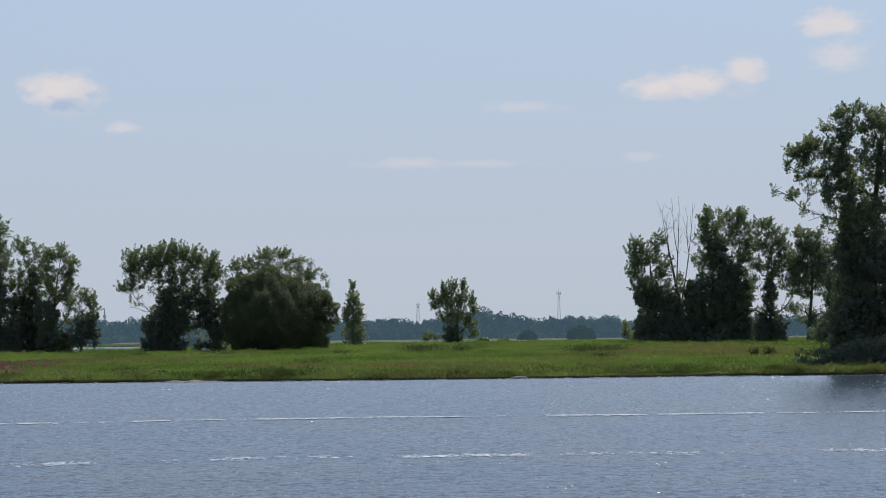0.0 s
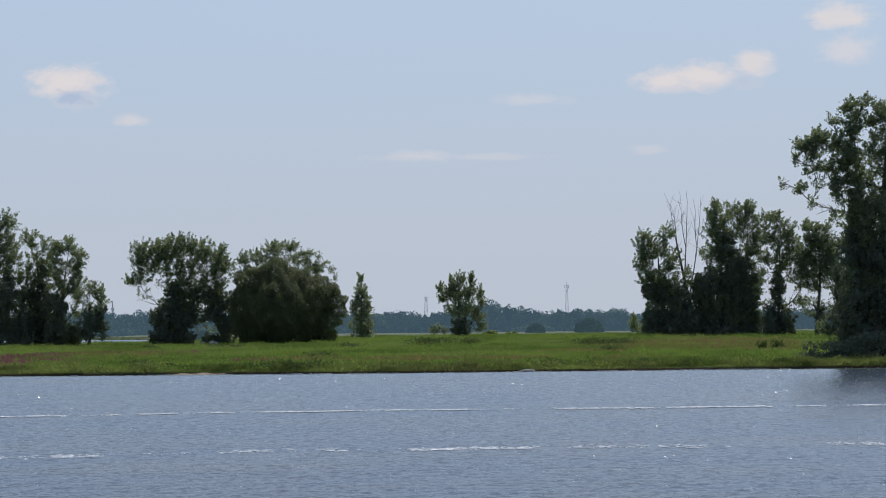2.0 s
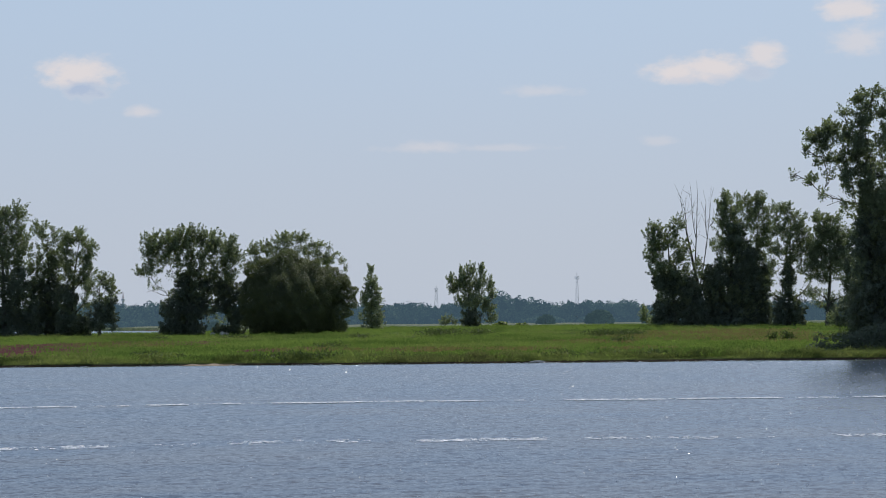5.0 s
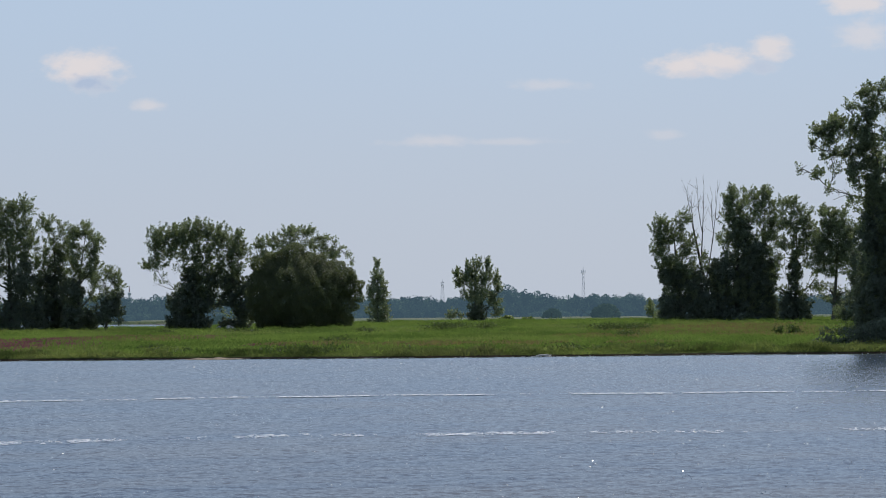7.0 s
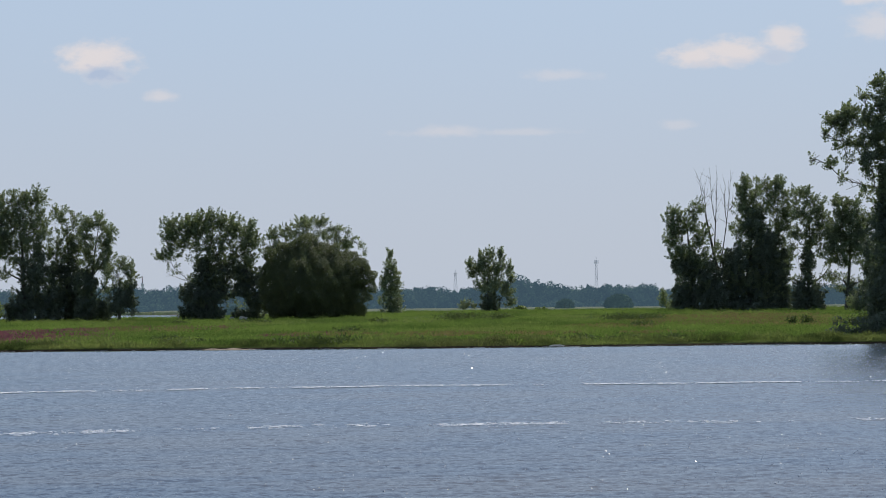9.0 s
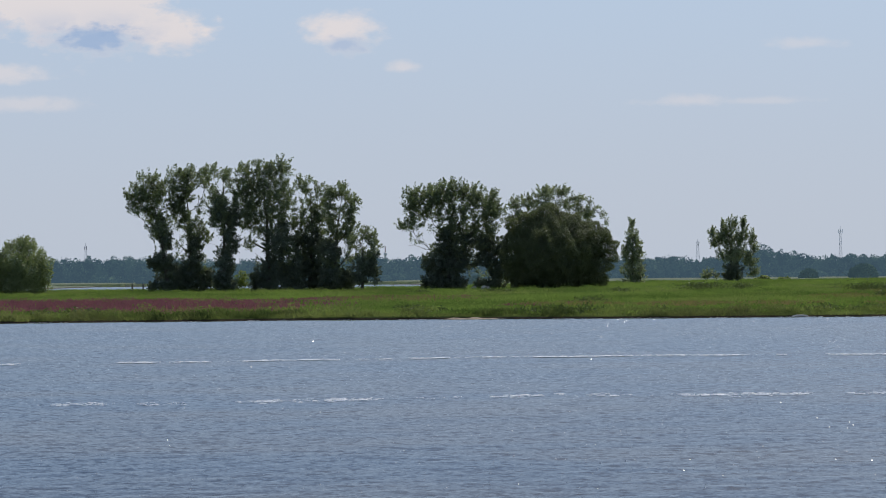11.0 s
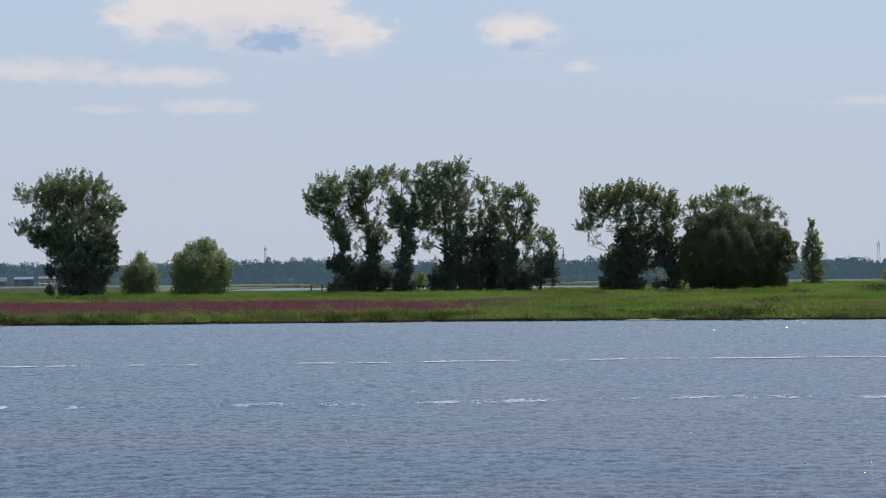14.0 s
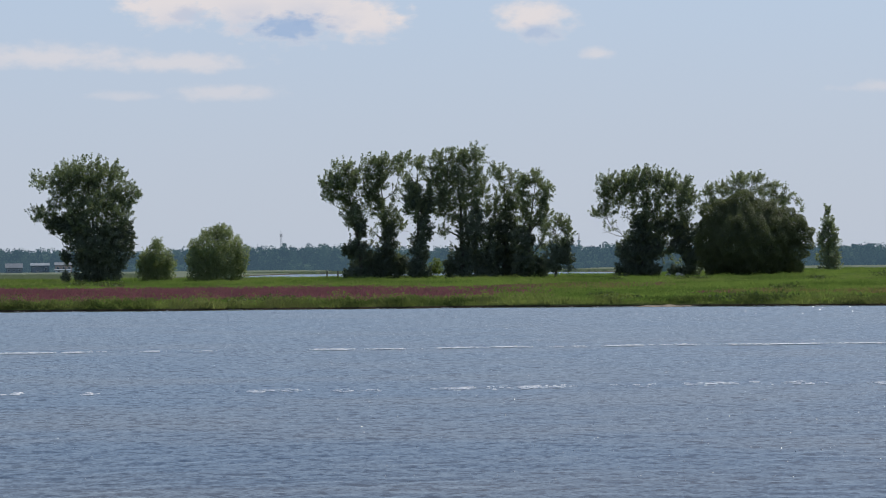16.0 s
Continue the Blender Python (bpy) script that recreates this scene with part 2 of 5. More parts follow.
def water_material():
    m, t = material("river_water")
    pos = node(t, "ShaderNodeTexCoord").outputs["Object"]

    def slopes(stretch, scale, detail, gain):
        """Uneven slopes of wind ripples, as a vector across the surface."""
        v = node(t, "ShaderNodeMapping", {0: pos, 2: (0, 0, 0.2), 3: stretch}).outputs[0]
        c = node(t, "ShaderNodeTexNoise", {"Vector": v, "Scale": scale, "Detail": detail, "Roughness": 0.6}).outputs[1]
        c = node(t, "ShaderNodeVectorMath", {0: c, 1: (0.5, 0.5, 0.5)}, operation="SUBTRACT").outputs[0]
        return node(t, "ShaderNodeVectorMath", {0: c, 1: gain}, operation="MULTIPLY").outputs[0]

    a = slopes((1.0, 0.75, 1.0), 2.6, 2.0, (0.35, 0.62, 0.0))
    b = slopes((1.2, 0.9, 1.0), 8.0, 3.0, (0.30, 0.42, 0.0))
    # a few wavelets stand steep
    steep = ramp(t, noise_of(t, pos, 4.5, 2.0), 0.66, 0.74, 0.0, 5.0)
    c = node(t, "ShaderNodeVectorMath", {0: b, 3: steep}, operation="SCALE").outputs[0]
    b = node(t, "ShaderNodeVectorMath", {0: b, 1: c}, operation="ADD").outputs[0]
    n = node(t, "ShaderNodeVectorMath", {0: a, 1: b}, operation="ADD").outputs[0]
    # the wind leans the ripples: their steep sides all face the near bank
    p = node(t, "ShaderNodeSeparateXYZ", {0: n}).outputs
    lean = calc(t, "SUBTRACT", calc(t, "MULTIPLY", calc(t, "ABSOLUTE", p[1]), -1.0), 0.061)
    n = node(t, "ShaderNodeCombineXYZ", {0: p[0], 1: lean, 2: 0.0}).outputs[0]
    rise = node(t, "ShaderNodeNewGeometry").outputs["Normal"]
    n = node(t, "ShaderNodeVectorMath", {0: n, 1: rise}, operation="ADD").outputs[0]
    n = node(t, "ShaderNodeVectorMath", {0: n}, operation="NORMALIZE").outputs[0]
    silt = ramp(t, noise_of(t, node(t, "ShaderNodeMapping", {0: pos, 3: (0.07, 0.12, 1)}).outputs[0], 1.0, 6.0, 0.65), 0.36, 0.66)
    col = blend(t, silt, (0.034, 0.063, 0.104, 1), (0.074, 0.085, 0.098, 1))
    s = node(t, "ShaderNodeBsdfPrincipled", {"Base Color": col, "Roughness": 0.05, "IOR": 1.333, "Normal": n})
    return finish(m, s.outputs[0])


def crest_material():
    m, t = material("wavelet_water")
    # pale base colour stands in for sky reflected by the water around
    s = node(t, "ShaderNodeBsdfPrincipled", {"Base Color": (0.34, 0.38, 0.43, 1), "Roughness": 0.24, "IOR": 1.333})
    return finish(m, s.outputs[0])


SOIL, WATER, CREST = ground_material(), water_material(), crest_material()
FOAM_SPARKLE = plain_material("foam", (0.86, 0.88, 0.90), 0.8, vary=0.08)


# ---- builders ----
def rng(seed):
    return np.random.default_rng(seed)


def mesh_of(name, verts, faces, material_used, smooth=False):
    """A mesh from arrays of corners and of faces with one number of corners."""
    verts, faces = np.asarray(verts, np.float32), np.asarray(faces, np.int32)
    n, k = faces.shape
    me = bpy.data.meshes.new(name)
    me.vertices.add(len(verts)), me.loops.add(n * k), me.polygons.add(n)
    me.vertices.foreach_set("co", verts.ravel())
    me.loops.foreach_set("vertex_index", faces.ravel())
    me.polygons.foreach_set("loop_start", np.arange(0, n * k, k, dtype=np.int32))
    me.polygons.foreach_set("use_smooth", np.full(n, smooth))
    me.update(calc_edges=True)
    me.materials.append(material_used)
    return me


def part_mesh(name, me, parent, label=""):
    ob = new(name, me)
    ob.parent = parent
    return tagged(ob, label) if label else ob


def part(name, bm, material_used, parent, label=""):
    me = bpy.data.meshes.new(name)
    bm.to_mesh(me)
    bm.free()
    me.materials.append(material_used)
    return part_mesh(name, me, parent, label)


def grid_faces(rows, cols):
    i = np.arange((rows - 1) * (cols - 1))
    r, c = i // (cols - 1), i % (cols - 1)
    a = r * cols + c
    return np.stack([a, a + 1, a + cols + 1, a + cols], 1)


def tube(points, radii, sides=7):
    """Corners and faces of a tapered round limb along points."""
    p, rad = np.asarray(points, float), np.asarray(radii, float)
    d = np.gradient(p, axis=0)
    d /= np.linalg.norm(d, axis=1)[:, None] + 1e-9
    ref = np.where(np.abs(d[:, 2:3]) > 0.9, [[1.0, 0, 0]], [[0, 0, 1.0]])
    u = np.cross(d, ref)
    u /= np.linalg.norm(u, axis=1)[:, None] + 1e-9
    w = np.cross(d, u)
    ang = np.linspace(0, 2 * math.pi, sides, endpoint=False)
    ring = u[:, None] * np.cos(ang)[None, :, None] + w[:, None] * np.sin(ang)[None, :, None]
    v = (p[:, None] + ring * rad[:, None, None]).reshape(-1, 3)
    f = []
    for i in range(len(p) - 1):
        for j in range(sides):
            k = (j + 1) % sides
            f.append((i * sides + j, i * sides + k, (i + 1) * sides + k, (i + 1) * sides + j))
    return v, np.array(f)


def joined(pieces):
    vs, fs, n = [], [], 0
    for v, f in pieces:
        vs.append(v), fs.append(np.asarray(f) + n)
        n += len(v)
    return np.concatenate(vs), np.concatenate(fs)


def bowed(a, b, r, bend, steps=6):
    """A limb's line from a to b that sags or rises a little on the way."""
    a, b = np.asarray(a, float), np.asarray(b, float)
    s = np.linspace(0, 1, steps)[:, None]
    mid = (a + b) / 2 + np.array([r.normal(0, bend), r.normal(0, bend), r.normal(0, bend) - 0.1 * np.linalg.norm(b - a) * 0.5])
    return (1 - s) ** 2 * a + 2 * s * (1 - s) * mid + s ** 2 * b


def unit(v):
    return v / (np.linalg.norm(v, axis=-1, keepdims=True) + 1e-9)


def leaves(centres, r, length, width, droop=0.0, facing=None, along=None):
    """One pointed three-cornered leaf at each centre; facing: its upper side, along: the way its tip points."""
    n = len(centres)
    a = r.normal(size=(n, 3))
    a[:, 2] -= droop * 2.2
    if along is not None:
        a = a * 0.55 + along
    if facing is None:
        b = np.cross(a, r.normal(size=(n, 3)))
    else:
        b = np.cross(a, facing)
    a, b = unit(a), unit(b)
    size = r.uniform(0.6, 1.35, n)[:, None]
    a, b = a * size * length, b * size * width / 2
    v = np.stack([centres - a * 0.4 - b, centres - a * 0.4 + b, centres + a * 0.6], 1).reshape(-1, 3)
    return v, np.arange(3 * n).reshape(n, 3)


def gaps_in(p, r, coarse):
    """Uneven field of standard size one: where it is low the crown lets the sky through."""
    out = 0.0
    for _ in range(7):
        k = unit(r.normal(size=3) * np.array([1, 0.14, 1])) * 2 * math.pi / (coarse * r.uniform(0.55, 1.6))
        out = out + np.sin(p @ k + r.uniform(0, 6.28))
    return out / 1.87


def shoots(blobs, r, dens, length, radius, per, gap, coarse=2.0, up=0.75, wind=0.22, depth=1.0):
    """Leafy shoots that stand out of the masses of a crown: leaf places, upper sides and tips."""
    cs, ds = [], []
    for bx, bz, rx, rz in blobs:
        n = 2 + r.poisson(dens * math.pi * rx * rz)
        d = unit(r.normal(size=(n, 3)))
        rad = r.uniform(0.0, 1.0, n) ** 0.42
        ex, ez = max(rx - 0.3 * length, 0.25), max(rz - 0.35 * length, 0.25)
        c = d * rad[:, None] * np.array([ex, (rx * 0.6 + rz * 0.4) * depth, ez]) + np.array([bx, 0, bz])
        c[:, 1] += r.normal(0, 0.25 * rx)
        cs.append(c), ds.append(d * np.minimum(rad * 1.3, 1.0)[:, None])
    c, d = np.concatenate(cs), np.concatenate(ds)
    keep = gaps_in(c, r, coarse) + r.normal(0, 0.35, len(c)) > gap
    c, d = c[keep], d[keep]
    rise = up * (0.3 + 0.7 * np.clip(d[:, 2] + 0.75, 0, 1))
    axis = unit(d * np.array([0.75, 0.75, 0.3]) + np.stack([np.full(len(c), wind), np.zeros(len(c)), rise], 1) + r.normal(0, 0.25, (len(c), 3)))
    i = np.repeat(np.arange(len(c)), r.poisson(per, len(c)))
    t = r.uniform(0, 1, len(i)) ** 0.85
    long = (length * r.uniform(0.65, 1.35, len(c)))[i]
    p = c[i] + axis[i] * ((t - 0.4) * long)[:, None] + r.normal(size=(len(i), 3)) * (radius * (1.15 - 0.85 * t))[:, None]
    facing = unit(d[i] * 0.5 + np.array([0, 0, 0.45]) + r.normal(0, 0.5, (len(i), 3)))
    return p, facing, axis[i] * 0.5 + np.array([0, 0, -0.15])


def mound(blobs, r, per_m2, lump=0.16, coarse=1.6, hang=0.0, gap=-9.0, floor=-9.0, depth=1.0):
    """Close foliage over the lumpy outside of rounded masses: leaf places, upper sides and tips."""
    ps, fs = [], []
    for bx, bz, rx, rz in blobs:
        ry = (rx * 0.65 + rz * 0.35) * depth
        n = int(per_m2 * 4.2 * math.pi * (rx * ry + rx * rz + ry * rz) / 3)
        d = unit(r.normal(size=(n, 3)))
        size = np.array([rx, ry, rz])
        raw = d * size
        swell = gaps_in(raw, r, coarse) * lump
        thick = 1 - 0.22 * r.uniform(0, 1, n) ** 2 + np.abs(r.normal(0, 0.035, n))
        p = d * (size * 0.94 + swell[:, None] * np.minimum(1, size)) * thick[:, None] + np.array([bx, 0, bz])
        ok = (gaps_in(p, r, coarse * 0.8) > gap) & (p[:, 2] > floor)
        ps.append(p[ok]), fs.append(unit(d / size)[ok])
    p, f = np.concatenate(ps), np.concatenate(fs)
    # leaves under another mass only cost time
    hidden = np.zeros(len(p), bool)
    for bx, bz, rx, rz in blobs:
        q = (p - np.array([bx, 0, bz])) / (np.array([rx, (rx * 0.65 + rz * 0.35) * depth, rz]) * 0.74)
        hidden |= (q ** 2).sum(1) < 1
    p, f = p[~hidden], f[~hidden]
    tip = f * np.array([0.6, 0.6, 0.2]) + np.array([0.1, 0, 0.4 - hang])
    return p, unit(f + r.normal(0, 0.38, f.shape)), tip


def blocker_points(blobs, r, per_m3, part_of=0.7):
    """Outsize leaves added unseen inside close masses to block light through them."""
    out = []
    for bx, bz, rx, rz in blobs:
        n = 3 + r.poisson(per_m3 * rx * rx * rz)
        d = unit(r.normal(size=(n, 3))) * (r.uniform(0, 1, n) ** 0.4)[:, None] * part_of
        out.append(d * np.array([rx, rx * 0.65 + rz * 0.35, rz]) + np.array([bx, 0, bz]))
    return np.concatenate(out)


# shore and lie of the land
def shore(x):
    x = np.asarray(x, float)
    return 208.0 - 0.17 * np.clip(x, 0, 260) + 0.02 * np.clip(x, 0, 60) + 0.9 * np.sin(x * 0.11 + 1.0) + 0.45 * np.sin(x * 0.37) + 0.2 * np.sin(x * 1.3 + 2)


def land(x, y):
    """Height of the island's ground."""
    s = np.asarray(y, float) - shore(x)
    z = 0.19 + 0.0046 * np.clip(s, 0, 225)
    z = z + 0.65 * np.clip((np.asarray(x, float) - 35) / 55, 0, 1) * np.clip(s / 200, 0, 1)
    return z + 0.05 * np.sin(np.asarray(x) * 0.13) * np.cos(np.asarray(y) * 0.09)


TREE_COUNT = [0]
CLASSES = {  # leaf material, leaf length, width, then the shoots: number a square metre, length, radius, leaves, gaps
    "cot": (LEAF_COT, 0.22, 0.17, 5.4, 1.35, 0.19, 42, -0.25),
    "big": (LEAF_COT, 0.17, 0.14, 11.0, 1.1, 0.15, 40, -0.3),
    "ivy": (LEAF_COT, 0.22, 0.17, 5.2, 1.35, 0.20, 40, -0.2),
    "pop": (LEAF_POP, 0.20, 0.15, 8.0, 1.2, 0.17, 34, -0.7),
    "young": (LEAF_POP, 0.22, 0.17, 6.0, 1.5, 0.18, 44, -0.65),
    "slim": (LEAF_POP, 0.22, 0.16, 7.0, 1.0, 0.20, 36, -0.9),
    "bush": (LEAF_BUSH, 0.24, 0.09, 6.0, 1.6, 0.17, 46, -1.2),
    "lightbush": (LEAF_LIGHT, 0.22, 0.12, 7.0, 0.8, 0.2, 26, -1.6),
    "darkbush": (LEAF_IVY, 0.17, 0.12, 9.0, 0.5, 0.2, 24, -1.6),
    "wil": (LEAF_WIL, 0.30, 0.075, 1.3, 1.0, 0.28, 30, -0.6),
}


def tree(name, kind, x, y, blobs, thin, label, girth=0.32, category="tree", open_to=0.5):
    """A tree or bush: trunk, a limb into each mass of the crown, leafy shoots, and creeper round the foot."""
    TREE_COUNT[0] += 1
    r = rng(100 + TREE_COUNT[0])
    leaf_mat, ll, lw, dens, long, rad, per, gap = CLASSES[kind]
    root = tagged(new(name), label, category, "trees on the island")
    z0 = float(land(x, y)) - 0.12
    root.matrix_world = pose(x, y, z0, 0, 0, -math.degrees(math.atan2(x, y)))
    full = [(a, b - z0, c, d) for a, b, c, d in blobs]
    sparse = [(a, b - z0, c, d) for a, b, c, d in thin]
    bushy = kind in ("bush", "lightbush", "darkbush")
    if kind in ("cot", "big", "ivy"):  # thinner leafage ties neighbouring masses together
        for i, (a, b, c, d) in enumerate(full):
            for e, f, g, h in full[i + 1:]:
                if 0.75 < math.hypot((a - e) / (c + g), (b - f) / (d + h)) < 1.25:
                    sparse.append(((a + e) / 2, (b + f) / 2, 0.42 * (c + g), 0.42 * (d + h)))
    every = full + sparse
    top = max(b + 0.6 * d for _, b, _, d in every)
    upper = [e for e in every if e[1] > 0.55 * top] or every
    tx = float(np.average([e[0] for e in upper], weights=[e[2] * e[3] for e in upper]))
    steps = 9
    s = np.linspace(0, 1, steps)
    line = np.stack([tx * s ** 1.6 + 0.12 * np.sin(s * 7 + x), 0.15 * np.sin(s * 5 + y), s * top * (0.6 if bushy else 0.86)], 1)
    g = girth * (0.45 if bushy else 1.0)
    radii = g * (1 - 0.86 * s) * (1 + 0.7 * np.exp(-s * 22))
    part_mesh("trunk", mesh_of("trunk", *tube(line, radii, 9), BARK, True), root)
    # limbs fork off the trunk or off the nearest limb below them
    forks = [(p, q) for p, q in zip(line[2:], radii[2:])]
    for bx, bz, rx, rz in sorted(full + sparse[:len(thin)], key=lambda e: abs(e[0] - tx * 0.6) + 0.4 * e[1]):
        if bz < 0.16 * top and not bushy:
            continue
        end = np.array([bx, r.normal(0, 0.4 * rx), bz + 0.35 * rz])
        cost = [np.linalg.norm(end - p) + 1.5 * max(0.0, p[2] - (end[2] - 0.75 * abs(end[0] - p[0]))) for p, _ in forks]
        start, r_from = forks[int(np.argmin(cost))]
        limb = bowed(start, end, r, 0.07 * np.linalg.norm(end - start) + 0.05)
        r0 = max(min(0.66 * r_from, 0.19), 0.045)
        widths = np.linspace(r0, max(0.35 * r0, 0.025), len(limb))
        forks += [(p, q) for p, q in zip(limb[2:], widths[2:])]
        pieces = [tube(limb, widths, 6)]
        for _ in range(7):
            q = limb[r.integers(2, len(limb))]
            tip = np.array([bx, 0, bz]) + r.uniform(-0.95, 0.95, 3) * np.array([rx, rx, rz])
            tw = bowed(q, tip, r, 0.12, 4)
            pieces.append(tube(tw, np.linspace(min(0.045, r0 * 0.6), 0.015, 4), 4))
        part_mesh("limb", mesh_of("limb", *joined(pieces), BARK, True), root)
    crown, close = [], []
    if kind == "wil":
        p, up, tip = mound(full, r, 170, 0.36, 2.2, 0.9)
        crown.append(leaves(p, r, ll, lw, 0.0, up, tip))
        p, up, tip = shoots([(a, b, c * 1.04, d * 1.04) for a, b, c, d in full], r, 2.4, 1.1, 0.3, 46, -1.1, 1.6, 0.4, 0.12)
        crown.append(leaves(p, r, ll, lw, 0.3, up, tip))
        close.append(leaves(blocker_points(full, r, 2.2, 0.8), r, 0.8, 0.6))
    elif bushy:
        p, up, tip = shoots(full, r, dens, long, rad, per, gap, 1.2, 1.3, 0.1)
        crown.append(leaves(p, r, ll, lw, 0.0, up, tip))
        feet = full + [(a, 0.85, c, 0.95) for a, b, c, d in full if b < 0.62 * top]
        p, up, tip = mound(feet, r, 34, 0.2, 1.4)
        crown.append(leaves(p, r, ll, lw * 1.2, 0.0, up, tip))
        close.append(leaves(blocker_points(feet, r, 7.0), r, 0.5, 0.4))
    else:
        low = [e for e in full if e[1] < open_to * top] if kind != "pop" else []
        high = [e for e in full if e not in low]
        if kind == "ivy":
            low = [e for e in full if e[1] + 0.3 * e[3] < 0.8 * top]
            high = [e for e in full if e not in low] + sparse
        swell = 1.08 if kind == "big" else 1.2
        swollen = [(a, b, c * swell + 0.12, d * (0.3 + 0.7 * swell) + 0.1) for a, b, c, d in high] if kind != "pop" else high
        p, up, tip = shoots(swollen, r, dens, long, rad, per, gap, 1.25, 2.0 if kind == "young" else 0.95)
        crown.append(leaves(p, r, ll, lw, 0.0, up, tip))
        if sparse and kind != "ivy":
            p, up, tip = shoots(sparse, r, dens * 0.6, long, rad, per * 0.9, gap, 1.25, 0.95)
            crown.append(leaves(p, r, ll, lw, 0.0, up, tip))
        # the creeper's darker leaf colour also paints shade low in the crown
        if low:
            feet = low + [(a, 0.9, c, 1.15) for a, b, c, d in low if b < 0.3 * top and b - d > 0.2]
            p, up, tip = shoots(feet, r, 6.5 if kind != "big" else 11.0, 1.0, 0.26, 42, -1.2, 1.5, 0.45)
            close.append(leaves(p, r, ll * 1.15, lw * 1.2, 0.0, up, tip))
            close.append(leaves(blocker_points(feet, r, 2.6, 0.8), r, 0.7, 0.6))
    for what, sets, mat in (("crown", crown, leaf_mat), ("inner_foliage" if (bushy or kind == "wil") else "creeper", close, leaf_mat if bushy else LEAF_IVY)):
        if not sets:
            continue
        v, f = joined(sets)
        if kind == "big":  # the side away from the river's mouth is thinner
            f = f[(v[f[:, 0], 0] < 2.6) | (r.uniform(0, 1, len(f)) < 0.45)]
        v[:, 2] = np.maximum(v[:, 2], 0.12)
        part_mesh(what, mesh_of(what, v, f, mat), root, "dark creeper and undergrowth, darkened as shade round the trunk" if what == "creeper" else "")
    return root


# ---- ground: one sheet, with the near bank, the river bed, the island and the far bank ----
def build_ground():
    xs = np.unique(np.concatenate([np.linspace(-4500, -160, 22), np.arange(-160, 262, 1.5), np.linspace(262, 4500, 22)]))
    ss = np.concatenate([[-4700, -800, -300, -216, -209], [-203, -190, -100, -20, -4, -0.6, -0.12], [0.0, 0.05, 0.3, 1.0],
                         np.arange(2.5, 60, 2.5), np.arange(62, 330, 8), np.arange(335, 1000, 25), np.arange(1020, 1700, 40), [1800, 2000, 2500, 3200, 4700]])
    X, S = np.meshgrid(xs, ss)
    Y = shore(X) + S
    Z = land(X, Y)
    Z = np.where(S < 0, np.interp(S, [-4700, -209, -203, -190, -20, -4, -0.6, -0.12, 0], [2.0, 1.62, 0.2, -1.6, -2.5, -1.0, -0.35, -0.12, 0.05]), Z)
    # the island ends in a backwater; to the east the marsh goes on
    end = np.interp(X, [-60, 20, 60, 90], [300, 310, 420, 700])
    Z = np.where(S > end, np.maximum(Z - (S - end) * 0.05, -0.8), Z)
    bank = np.interp(X, [-140, -98, -72, 60, 120], [480, 520, 1060, 1150, 760])
    Z = np.where(S > bank, np.clip((S - bank) * 0.01 - 0.4, -0.8, 0.5) + np.clip((S - bank - 420) * 0.004, 0, 1.0), Z)
    v = np.stack([X, Y, Z], -1).reshape(-1, 3)
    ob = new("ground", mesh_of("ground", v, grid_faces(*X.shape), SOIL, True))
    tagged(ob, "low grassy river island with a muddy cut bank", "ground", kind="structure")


build_ground()


# ---- water: chop in the river, smooth sheet out to the horizon ----
def build_water():
    r = rng(7)
    rows, cols = 520, 310
    y = 33.0 * (222.0 / 33.0) ** np.linspace(0, 1, rows)
    a = np.linspace(-0.21, 0.41, cols)
    Y = np.repeat(y[:, None], cols, 1)
    X = Y * a[None, :]
    cell = np.maximum(np.gradient(y)[:, None], Y * (a[1] - a[0]))
    Z = np.zeros_like(X)
    for i in range(80):
        wl = 0.17 * (1.25 / 0.17) ** r.uniform(0, 1)
        th = radians(-75 + r.uniform(-80, 80))
        kx, ky = math.cos(th) * 2 * math.pi / wl, math.sin(th) * 2 * math.pi / wl
        amp = 0.0015 * wl ** 0.8 * r.uniform(0.5, 1.3)
        keep = np.clip((wl / cell - 3.4) / 2.6, 0, 1)
        ph = kx * X + ky * Y + r.uniform(0, 6.28) + 0.8 * np.sin(X * 0.21 + i) + 0.8 * np.sin(Y * 0.17 + i * 2) + 1.3 * np.sin(X * 1.1 + i * 1.7 + 0.6 * np.sin(Y * 0.8 + i))
        Z += amp * keep * (np.sin(ph) + 0.25 * np.cos(2 * ph))
    gust = 0.8 + 0.35 * np.sin(X * 0.07 + 0.6 * np.sin(Y * 0.05)) * np.sin(Y * 0.043 + 1.0)
    Z = Z * gust
    v = np.stack([X, Y, Z], -1).reshape(-1, 3)
    ob = new("water", mesh_of("water", v, grid_faces(rows, cols), WATER, True))
    tagged(ob, "choppy grey-blue river water with small wavelets", "water", kind="structure")
    g = np.array([-4600, -1500, -400, 0, 400, 1500, 4600.0])
    X, Y = np.meshgrid(g, np.array([-200, 20, 240, 700, 1500, 3000, 4600.0]))
    v = np.stack([X, Y, np.full_like(X, -0.16)], -1).reshape(-1, 3)
    ob = new("water_sheet", mesh_of("water_sheet", v, grid_faces(*X.shape), WATER, True))
    tagged(ob, "wide river and backwater reaching far off", "water", kind="structure")


build_water()


